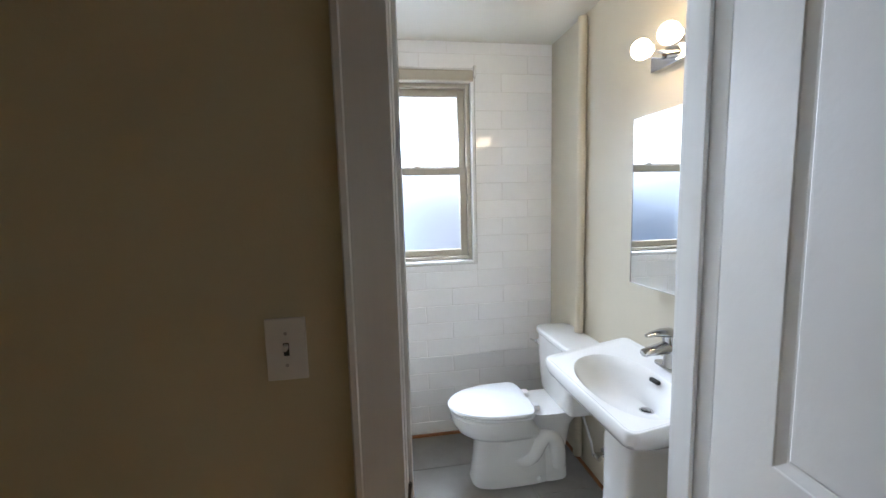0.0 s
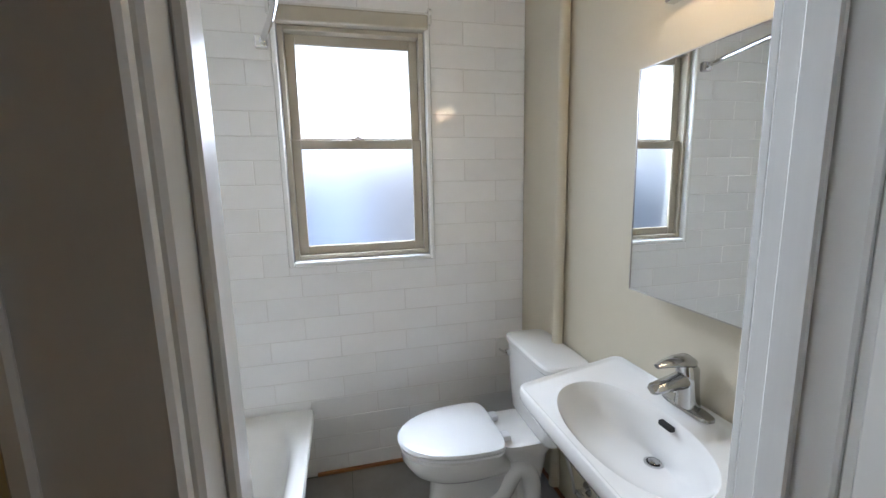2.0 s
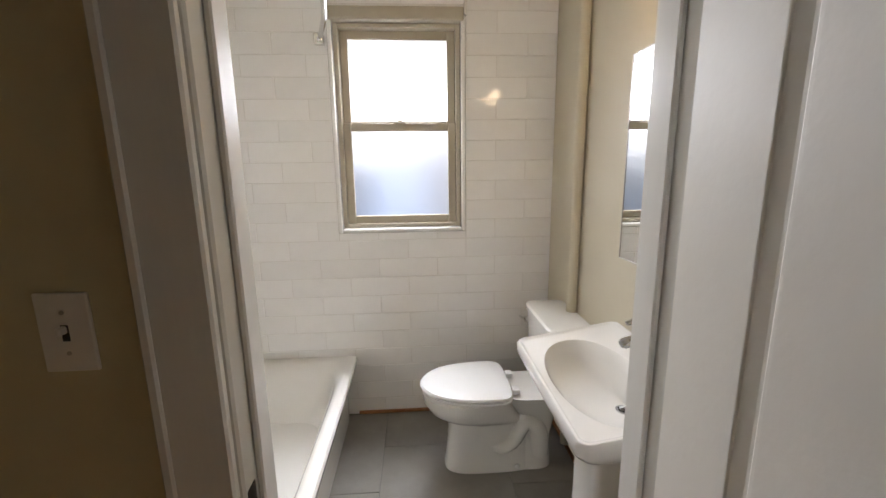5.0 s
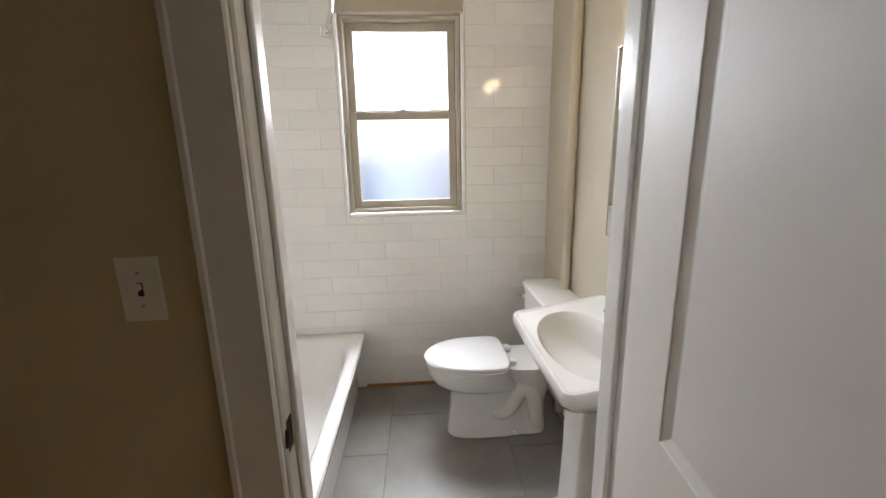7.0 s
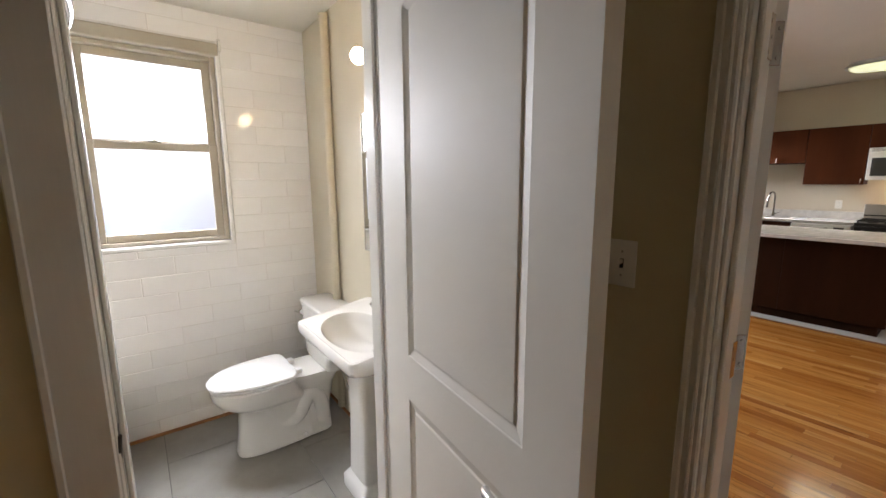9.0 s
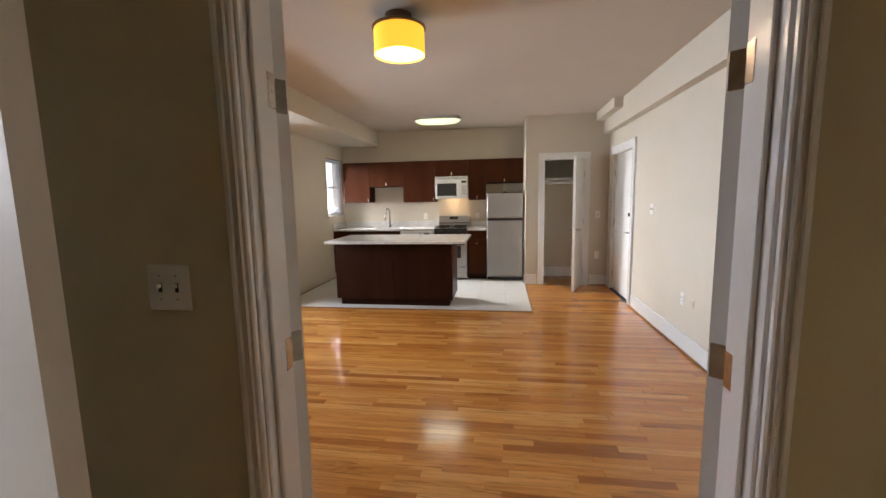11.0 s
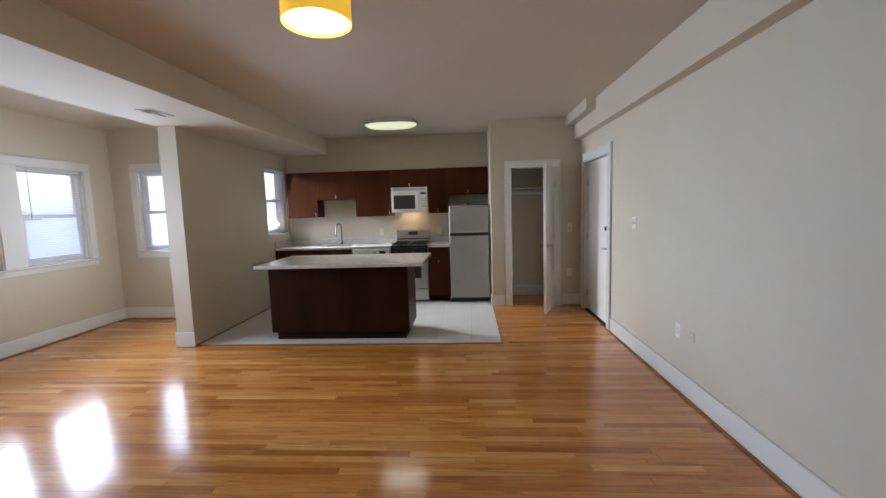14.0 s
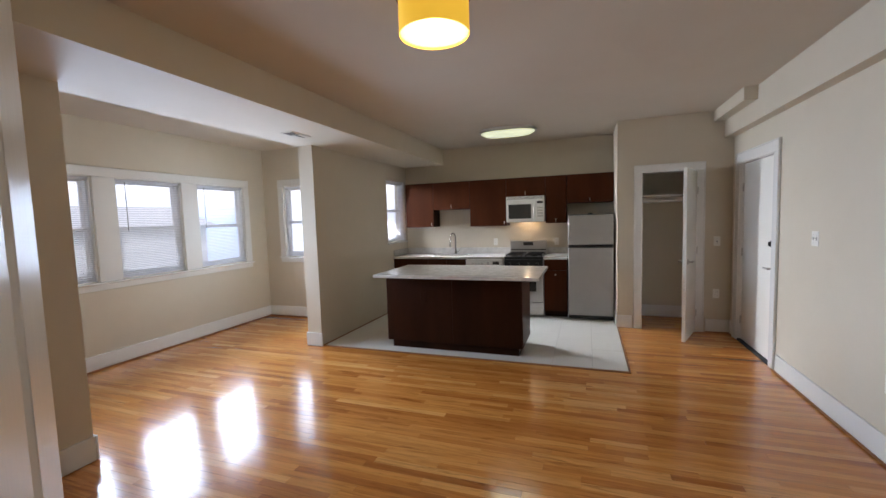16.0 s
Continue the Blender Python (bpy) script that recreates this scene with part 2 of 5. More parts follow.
    ls.new(rr.outputs[0], b.inputs["Roughness"])
    bp = node(ns, "ShaderNodeBump", Strength=0.14, Distance=0.004)
    ls.new(broad.outputs["Fac"], bp.inputs["Height"])
    ls.new(bp.outputs[0], b.inputs["Normal"])
    b.inputs["Coat Weight"].default_value, b.inputs["Coat Roughness"].default_value = 0.35, 0.09
    return m


OAK = oak()
OAK_GAP = surface("dark_oak_joint", (0.38, 0.15, 0.04), 0.6, None, 9, 90, 0.05)


def clear_glass(name, rough, tint=(1, 1, 1)):
    m, ns, ls, b = material(name)
    b.inputs["Base Color"].default_value = (*tint, 1)
    b.inputs["Transmission Weight"].default_value = 1.0
    b.inputs["IOR"].default_value = 1.45
    b.inputs["Roughness"].default_value = rough
    if rough > 0.1:
        n = node(ns, "ShaderNodeTexNoise", Scale=320.0, Detail=2.0)
        bp = node(ns, "ShaderNodeBump", Strength=0.25, Distance=0.002)
        ls.new(n.outputs["Fac"], bp.inputs["Height"])
        ls.new(bp.outputs[0], b.inputs["Normal"])
    return m


GLASS = clear_glass("window_glass", 0.0)
FROST = clear_glass("frosted_glass", 0.30, (0.93, 0.97, 1.0))
MIRROR, _, _, _b = material("mirror_silver")
_b.inputs["Base Color"].default_value, _b.inputs["Metallic"].default_value, _b.inputs["Roughness"].default_value = (0.86, 0.88, 0.88, 1), 1.0, 0.01
BULB = glowing("warm_opal_bulb", (1.0, 0.76, 0.47), 26.0)
LENS = glowing("fluorescent_opal_lens", (0.90, 1.0, 0.66), 0.62)
SHADE = glowing("lit_yellow_fabric", (1.0, 0.60, 0.05), 0.62, 0.8)
DIFFUSER = glowing("lit_shade_diffuser", (1.0, 0.86, 0.58), 0.5)


# ---- mesh helpers ----
def box(bm, x0, x1, y0, y1, z0, z1, bevel=0.0, seg=1):
    m = Matrix.Translation(((x0 + x1) / 2, (y0 + y1) / 2, (z0 + z1) / 2)) @ Matrix.Diagonal((abs(x1 - x0), abs(y1 - y0), abs(z1 - z0), 1))
    made = bmesh.ops.create_cube(bm, size=1, matrix=m)["verts"]
    if bevel:
        edges = {e for v in made for e in v.link_edges}
        bmesh.ops.bevel(bm, geom=list(edges), offset=bevel, segments=seg, affect="EDGES", profile=0.5)
    return bm


def boxed(*args, **kw):
    return box(bmesh.new(), *args, **kw)


def rod(bm, a, b, r, n=14, r2=None):
    a, b = Vector(a), Vector(b)
    d = b - a
    m = Matrix.Translation((a + b) / 2) @ d.to_track_quat("Z", "Y").to_matrix().to_4x4()
    bmesh.ops.create_cone(bm, cap_ends=True, segments=n, radius1=r, radius2=r if r2 is None else r2, depth=d.length, matrix=m)
    return bm


def tube(bm, points, r, n=12):
    """A round bar along a smooth line of points."""
    pts = [Vector(p) for p in points]
    rings = []
    for i, p in enumerate(pts):
        d = (pts[min(i + 1, len(pts) - 1)] - pts[max(i - 1, 0)]).normalized()
        side = d.cross(Vector((0.31, 0.17, 0.93))).normalized()
        up = side.cross(d).normalized()
        rings.append([bm.verts.new(p + (side * math.cos(k * math.tau / n) + up * math.sin(k * math.tau / n)) * r) for k in range(n)])
    stitch(bm, rings)
    return bm


def stitch(bm, rings, cap_start=True, cap_end=True):
    n = len(rings[0])
    for a, b in zip(rings, rings[1:]):
        for k in range(n):
            bm.faces.new((a[k], a[(k + 1) % n], b[(k + 1) % n], b[k]))
    if cap_start:
        bm.faces.new(list(reversed(rings[0])))
    if cap_end:
        bm.faces.new(rings[-1])


def egg(cx, cy, z, rx, ry, power=2.0, n=40, front=1.0, back=None):
    """A ring: superellipse in plan; front > 1 draws its -x half out to a longer nose; back: the power of its +x half."""
    out = []
    for k in range(n):
        a = k * math.tau / n
        c, s = math.cos(a), math.sin(a)
        p = back if back and c > 0 else power
        x = math.copysign(abs(c) ** (2 / p), c) * rx
        y = math.copysign(abs(s) ** (2 / p), s) * ry
        if x < 0:
            x *= front
        out.append((cx + x, cy + y, z))
    return out


def rrect(cx, cy, z, hx, hy, r, n=48):
    """A ring: rectangle with rounded corners, its points matched by quarter to those of oval()."""
    k = n // 4
    out = []
    for q in range(4):
        ox, oy = ((1, 1), (-1, 1), (-1, -1), (1, -1))[q]
        for i in range(k):
            a = math.pi / 2 * (q + i / (k - 1))
            out.append((cx + ox * (hx - r) + r * math.cos(a), cy + oy * (hy - r) + r * math.sin(a), z))
    return out


def oval(cx, cy, z, rx, ry, n=48, power=2.0):
    k = n // 4
    out = []
    for q in range(4):
        for i in range(k):
            a = math.pi / 2 * (q + (i + 0.5) / k)
            c, w = math.cos(a), math.sin(a)
            out.append((cx + math.copysign(abs(c) ** (2 / power), c) * rx, cy + math.copysign(abs(w) ** (2 / power), w) * ry, z))
    return out


def loft(bm, rings, cap_start=True, cap_end=True):
    stitch(bm, [[bm.verts.new(p) for p in ring] for ring in rings], cap_start, cap_end)
    return bm


def lathe(bm, centre, profile, n=28):
    """Turned about a vertical axis: (radius, height) pairs."""
    loft(bm, [[(centre[0] + r * math.cos(k * math.tau / n), centre[1] + r * math.sin(k * math.tau / n), centre[2] + h) for k in range(n)] for r, h in profile])
    return bm


ORIGIN = {}


def mesh_object(name, bm, mat, smooth=False):
    bmesh.ops.recalc_face_normals(bm, faces=bm.faces)
    me = bpy.data.meshes.new(name)
    bm.to_mesh(me)
    bm.free()
    me.materials.append(mat)
    if smooth:
        me.shade_smooth()
        me.set_sharp_from_angle(angle=radians(38))
    return new(name, me)


def thing(name, at, label, category, group=""):
    """The empty at a thing's base; its parts are built in world places."""
    ob = new(name)
    ob.empty_display_size = 0.1
    ob.location = at
    ORIGIN[ob] = Vector(at)
    return tagged(ob, label, category, group)


def part(name, bm, mat, parent, label="", smooth=False):
    o = ORIGIN[parent]
    bmesh.ops.translate(bm, verts=bm.verts, vec=-o)
    ob = mesh_object(name, bm, mat, smooth)
    ob.parent = parent
    ORIGIN[ob] = o
    return tagged(ob, label)


def solid(name, bm, mat, label, category, group="", smooth=False):
    """A thing of one mesh."""
    return tagged(mesh_object(name, bm, mat, smooth), label, category, group)


def structure(name, mat, label, *boxes, bevel=0.0):
    bm = bmesh.new()
    for b in boxes:
        box(bm, *b, bevel=bevel)
    return tagged(mesh_object(name, bm, mat), label, kind="structure")


# ---- the shell ----
structure("floor", OAK_GAP, "dark joints under the oak strip floor", (1.66, 8.3, -2.0, 2.93, -0.12, -0.003), (2.9, 7.1, 2.93, 5.0, -0.12, -0.003), (-0.80, 1.66, -1.50, 1.17, -0.12, -0.003))
structure("wall_south", PAINT, "cream painted wall with the entry door",
          (1.53, 6.28, -2.10, -1.88, 0, 2.75), (7.22, 7.57, -2.10, -1.88, 0, 2.75), (6.28, 7.22, -2.10, -1.88, 2.09, 2.75))
structure("soffit_south", PAINT, "boxed cream soffit along the wall", (1.66, 7.47, -1.88, -1.775, 2.42, 2.75), (6.45, 7.47, -1.775, -1.66, 2.62, 2.75))
structure("wall_closet", PAINT, "cream wall round the closet opening",
          (7.47, 7.58, -0.86, -0.577, 0, 2.75), (7.47, 7.58, -1.88, -1.50, 0, 2.75), (7.47, 7.58, -1.50, -0.86, 2.06, 2.75))
structure("wall_closet_inside", PAINT, "plain cream closet inside", (8.22, 8.32, -2.0, -0.60, 0, 2.75), (7.58, 8.22, -0.677, -0.577, 0, 2.75), (7.58, 8.22, -1.88, -1.78, 0, 2.75))
structure("wall_kitchen_side", PAINT, "cream wall beside the fridge", (8.32, 8.56, -0.70, -0.577, 0, 2.75))
structure("wall_kitchen_back", PAINT, "cream wall behind the kitchen cabinets", (8.42, 8.56, -0.577, 2.93, 0, 2.75))
structure("wall_partition_east", PAINT, "cream partition between kitchen and sunroom",
          (5.74, 7.63, 2.93, 3.13, 0, 2.48), (8.34, 8.56, 2.93, 3.13, 0, 2.75), (7.63, 8.34, 2.93, 3.13, 0, 1.16), (7.63, 8.34, 2.93, 3.13, 2.226, 2.75), (7.15, 7.63, 2.93, 3.13, 2.48, 2.75))
structure("wall_partition_west", PAINT, "cream wall beside the sunroom opening", (1.66, 3.25, 2.93, 3.13, 0, 2.48))
structure("beam", PAINT, "boxed cream ceiling beam over the opening", (1.66, 7.15, 2.19, 3.13, 2.48, 2.75), (7.15, 8.42, 2.19, 2.93, 2.48, 2.75))
structure("wall_sunroom_east", PAINT, "cream sunroom wall with one window",
          (7.0, 7.15, 3.13, 3.68, 0, 2.75), (7.0, 7.15, 4.484, 5.03, 0, 2.75), (7.0, 7.15, 3.68, 4.484, 0, 1.0), (7.0, 7.15, 3.68, 4.484, 2.15, 2.75))
W_OPEN = ((3.69, 4.49), (4.725, 5.525), (5.76, 6.56))
structure("wall_sunroom_north", PAINT, "cream sunroom wall with three windows",
          (2.86, W_OPEN[0][0], 4.88, 5.03, 0, 2.75), (W_OPEN[0][1], W_OPEN[1][0], 4.88, 5.03, 0, 2.75), (W_OPEN[1][1], W_OPEN[2][0], 4.88, 5.03, 0, 2.75), (W_OPEN[2][1], 7.0, 4.88, 5.03, 0, 2.75),
          *[(a, b, 4.88, 5.03, 0, 0.96) for a, b in W_OPEN], *[(a, b, 4.88, 5.03, 2.13, 2.75) for a, b in W_OPEN])
structure("wall_sunroom_west", PAINT, "plain cream sunroom wall", (2.86, 3.0, 3.13, 4.88, 0, 2.75))
structure("wall_hall_east", HALL_PAINT, "cream wall round the double doors",
          (1.53, 1.66, -1.88, -0.745, 0, 2.75), (1.53, 1.66, 0.42, 2.82, 0, 2.75), (1.53, 1.66, -0.745, 0.42, 2.05, 2.75))
structure("wall_hall_north", HALL_PAINT, "cream hall wall with the bathroom doorway",
          (-0.92, 0.47, 1.17, 1.29, 0, 2.5), (1.195, 1.53, 1.17, 1.29, 0, 2.5), (0.47, 1.195, 1.17, 1.29, 2.05, 2.5))
structure("wall_hall_west", HALL_PAINT, "plain cream hall wall", (-0.92, -0.80, -1.60, 1.17, 0, 2.5))
structure("wall_hall_south", HALL_PAINT, "plain cream hall wall", (-0.80, 1.53, -1.60, -1.50, 0, 2.5))
structure("wall_bath_north", GROUT, "grouted wall behind the white bathroom tiles",
          (-0.5, 0.355, 2.8205, 2.98, 0, 2.5), (1.035, 1.66, 2.8205, 2.98, 0, 2.5), (0.355, 1.035, 2.8205, 2.98, 0, 1.105), (0.355, 1.035, 2.8205, 2.98, 2.235, 2.5))
structure("wall_bath_west", GROUT, "grouted wall behind the white tub tiles", (-0.5, -0.3605, 1.29, 2.8205, 0, 2.5))
structure("wall_bath_east", BATH_PAINT, "pale cream painted bathroom wall", (1.526, 1.531, 1.29, 2.83, 0, 2.4))
structure("wall_bath_south", BATH_PAINT, "pale cream painted bathroom wall", (-0.37, 0.47, 1.29, 1.295, 0, 2.4), (1.195, 1.526, 1.29, 1.295, 0, 2.4))
structure("ceiling", CEIL, "cream painted ceiling", (1.53, 8.56, -2.1, 5.03, 2.75, 2.87))
structure("ceiling_bath", BATH_CEIL, "pale painted bathroom ceiling", (-0.5, 1.53, 1.29, 2.98, 2.395, 2.5))
structure("ceiling_hall", CEIL, "plain hall ceiling", (-0.92, 1.53, -1.60, 1.29, 2.5, 2.6))


def skirting(name, *runs):
    """Tall white boards with an eased top, each from x0,x1,y0,y1, and a dark oak shoe in front."""
    bm = bmesh.new()
    for x0, x1, y0, y1 in runs:
        box(bm, x0, x1, y0, y1, 0.004, 0.172, bevel=0.005)
    tagged(mesh_object(name, bm, TRIM), "tall white gloss baseboard", kind="structure")


skirting("baseboard_south", (1.66, 6.15, -1.88, -1.862), (7.36, 7.47, -1.88, -1.862))
skirting("baseboard_closet", (7.452, 7.47, -0.757, -0.577), (7.452, 7.47, -1.88, -1.605), (7.452, 7.60, -0.577, -0.559))
skirting("baseboard_closet_inside", (8.202, 8.22, -1.762, -0.695), (7.58, 8.202, -1.78, -1.762), (7.58, 8.202, -0.695, -0.677))
skirting("baseboard_sunroom", (3.0, 7.0, 4.862, 4.88), (6.982, 7.0, 3.13, 4.862), (5.722, 5.74, 2.912, 3.148), (3.25, 3.268, 2.912, 3.148), (5.74, 7.0, 3.13, 3.148), (1.66, 3.25, 2.912, 2.93))
skirting("baseboard_hall", (-0.80, 0.385, 1.152, 1.17), (1.512, 1.53, 0.52, 1.17))
skirting("baseboard_living_west", (1.66, 1.678, 0.52, 2.912), (1.66, 1.678, -1.862, -0.85))
bm = bmesh.new()
for b in ((1.66, 6.2, -1.862, -1.846), (7.36, 7.47, -1.862, -1.846), (3.0, 6.98, 4.846, 4.862), (6.966, 6.982, 3.15, 4.846), (5.74, 7.78, 2.914, 2.93), (7.436, 7.452, -1.86, -1.6)):
    box(bm, *b, 0.002, 0.018, bevel=0.004)
tagged(mesh_object("shoe_moulding", bm, OAK_TRIM), "dark oak shoe moulding along the baseboards", kind="structure")


# ---- openings: windows, doors, casings ----
def north(v0):
    """Boxes given along a wall that faces south: u is x, v runs outward from its face."""
    return lambda bm, u0, u1, va, vb, z0, z1, bevel=0.0: box(bm, u0, u1, v0 + va, v0 + vb, z0, z1, bevel)


def east(v0):
    return lambda bm, u0, u1, va, vb, z0, z1, bevel=0.0: box(bm, v0 + va, v0 + vb, u0, u1, z0, z1, bevel)


def double_hung(name, put, at, u0, u1, z0, z1, zm, frame_mat, glass, label, rail=0.035, depth=0.06):
    win = tagged(new(name), label, kind="structure")
    win.location = at
    ORIGIN[win] = Vector(at)
    j = 0.022

    def piece(n, mat, *bxs, bevel=0.003, lab=""):
        bm = bmesh.new()
        for b in bxs:
            put(bm, *b, bevel)
        return part(n, bm, mat, win, lab)

    d = depth
    piece("window_frame", frame_mat, (u0, u0 + j, d - 0.02, d + 0.06, z0, z1), (u1 - j, u1, d - 0.02, d + 0.06, z0, z1), (u0 + j, u1 - j, d - 0.02, d + 0.06, z1 - j, z1), (u0 + j, u1 - j, d - 0.02, d + 0.06, z0, z0 + j))
    a, b = u0 + j + 0.001, u1 - j - 0.001
    for n, va, vb, za, zb in (("upper_sash", d + 0.028, d + 0.052, zm - 0.012, z1 - j), ("lower_sash", d, d + 0.024, z0 + j, zm + 0.018)):
        sash = piece(n, frame_mat, (a, a + rail, va, vb, za, zb), (b - rail, b, va, vb, za, zb), (a + rail, b - rail, va, vb, zb - rail, zb), (a + rail, b - rail, va, vb, za, za + rail))
        bm = bmesh.new()
        put(bm, a + rail - 0.004, b - rail + 0.004, (va + vb) / 2 - 0.002, (va + vb) / 2 + 0.002, za + rail - 0.004, zb - rail + 0.004)
        pane = part("pane", bm, glass, sash)
        pane.visible_shadow = False
    um = (u0 + u1) / 2
    piece("sash_lock", frame_mat, (um - 0.03, um + 0.03, d - 0.006, d + 0.016, zm + 0.0185, zm + 0.028), (um - 0.012, um + 0.012, d - 0.01, d + 0.01, zm + 0.028, zm + 0.036))
    for s in (u0 + 0.10, u1 - 0.10):
        piece("tilt_latch", frame_mat, (s - 0.022, s + 0.022, d + 0.002, d + 0.016, zm + 0.0185, zm + 0.024))
    return win


double_hung("window_1", north(2.83), (0.695, 2.83, 1.105), 0.372, 1.018, 1.122, 2.165, 1.662, WINDOW_TAN, FROST, "tan vinyl sash window with frosted panes", depth=0.03, rail=0.042)
structure("trim_bath_window", PORCELAIN, "white glazed edge round the bathroom window",
          (0.345, 0.371, 2.806, 2.90, 1.095, 2.245), (1.019, 1.045, 2.806, 2.90, 1.095, 2.245), (0.371, 1.019, 2.806, 2.90, 1.095, 1.121), bevel=0.006)
for k, (a, b) in enumerate(W_OPEN):
    double_hung("window_%d" % (k + 2), north(4.88), ((a + b) / 2, 4.88, 0.96), a + 0.012, b - 0.012, 0.985, 2.118, 1.54, SASH_WHITE, GLASS, "white vinyl sash window behind blinds")
double_hung("window_5", east(7.0), (7.0, 4.08, 1.0), 3.692, 4.472, 1.02, 2.138, 1.56, SASH_WHITE, GLASS, "white vinyl sash window behind blinds")
double_hung("window_6", north(2.93), (7.985, 2.93, 1.16), 7.642, 8.328, 1.175, 2.214, 1.70, SASH_WHITE, GLASS, "white vinyl sash window over the counter")


def window_casing(name, put, opens, z0, z1, side=0.10):
    bm = bmesh.new()
    lo, hi = opens[0][0] - side, opens[-1][1] + side
    put(bm, lo, hi, -0.018, 0.0, z1, z1 + 0.105, 0.004)
    put(bm, lo, hi, -0.016, 0.0, z0 - 0.09, z0 - 0.022, 0.004)
    put(bm, lo - 0.015, hi + 0.015, -0.045, 0.03, z0 - 0.022, z0, 0.006)
    edges = [lo] + [e for o in opens for e in o] + [hi]
    for a, b in zip(edges[0::2], edges[1::2]):
        put(bm, a, b, -0.017, 0.0, z0 + 0.0005, z1 - 0.0005, 0.004)
    for a, b in opens:
        put(bm, a, a + 0.012, 0.0, 0.12, z0, z1)
        put(bm, b - 0.012, b, 0.0, 0.12, z0, z1)
        put(bm, a + 0.012, b - 0.012, 0.0, 0.12, z1 - 0.012, z1)
    tagged(mesh_object(name, bm, TRIM), "white gloss window casing and sill", kind="structure")


window_casing("trim_sunroom_windows", north(4.88), W_OPEN, 0.96, 2.13)
window_casing("trim_sunroom_east_window", east(7.0), ((3.68, 4.484),), 1.0, 2.15)
structure("trim_kitchen_window", TRIM, "white kitchen window sill", (7.61, 8.36, 2.895, 3.0, 1.142, 1.165), (7.63, 7.642, 2.93, 3.06, 1.165, 2.226), (8.328, 8.34, 2.93, 3.06, 1.165, 2.226), bevel=0.003)


def blind(put, at, u0, u1, z0, z1, v, wand=True, axis=1, face=4.88):
    """A horizontal blind let down in a window: headrail, slats, bottom rail, cords, wand."""
    b = thing("window_blind", at, "white horizontal slat blind let down over a window", "blind", "window blinds")
    bm = bmesh.new()
    put(bm, u0, u1, v - 0.018, v + 0.018, z1 - 0.035, z1, 0.003)
    part("headrail", bm, SLAT, b)
    bm = bmesh.new()
    put(bm, u0, u1, v - 0.012, v + 0.012, z0, z0 + 0.016, 0.003)
    part("bottom_rail", bm, SLAT, b)
    bm = bmesh.new()
    z = z0 + 0.03
    while z < z1 - 0.045:
        put(bm, u0 + 0.004, u1 - 0.004, v - 0.009, v + 0.009, z, z + 0.002)
        bm.verts.ensure_lookup_table()
        for q in bm.verts[-8:]:
            q.co.z += 0.55 * (q.co[axis] - face - v)
        z += 0.0215
    tagged(part("slats", bm, SLAT, b), kind="stuff")
    for u in (u0 + 0.12, u1 - 0.12):
        bm = bmesh.new()
        put(bm, u - 0.0012, u + 0.0012, v - 0.0135, v - 0.0115, z0 + 0.01, z1 - 0.03)
        part("ladder_cord", bm, SLAT, b)
    if wand:
        bm = bmesh.new()
        put(bm, u0 + 0.09, u0 + 0.098, v - 0.028, v - 0.02, z1 - 0.60, z1 - 0.03, 0.002)
        part("wand", bm, FRIDGE, b)


for a, b in W_OPEN:
    blind(north(4.88), ((a + b) / 2, 4.88, 0.975), a + 0.018, b - 0.018, 0.975, 2.114, 0.022)
blind(east(7.0), (7.0, 4.08, 1.015), 3.70, 4.466, 1.015, 2.134, 0.022, wand=False, axis=0, face=7.0)
blind(north(2.93), (7.985, 2.93, 1.30), 7.648, 8.322, 1.19, 2.21, 0.03, wand=False, face=2.93)

# roller-shade headrail over the bathroom window
rs = thing("shade_headrail", (0.695, 2.79, 2.2), "tan roller shade headrail above the bathroom window", "window shade")
part("headrail", boxed(0.355, 1.035, 2.798, 2.86, 2.166, 2.232, bevel=0.008, seg=2), WINDOW_TAN, rs)
for x0 in (0.340, 1.0355):
    part("end_bracket", rod(boxed(x0, x0 + 0.014, 2.79, 2.83, 2.19, 2.25, bevel=0.003), (x0, 2.80, 2.24), (x0 + 0.014, 2.80, 2.24), 0.016), TRIM, rs)


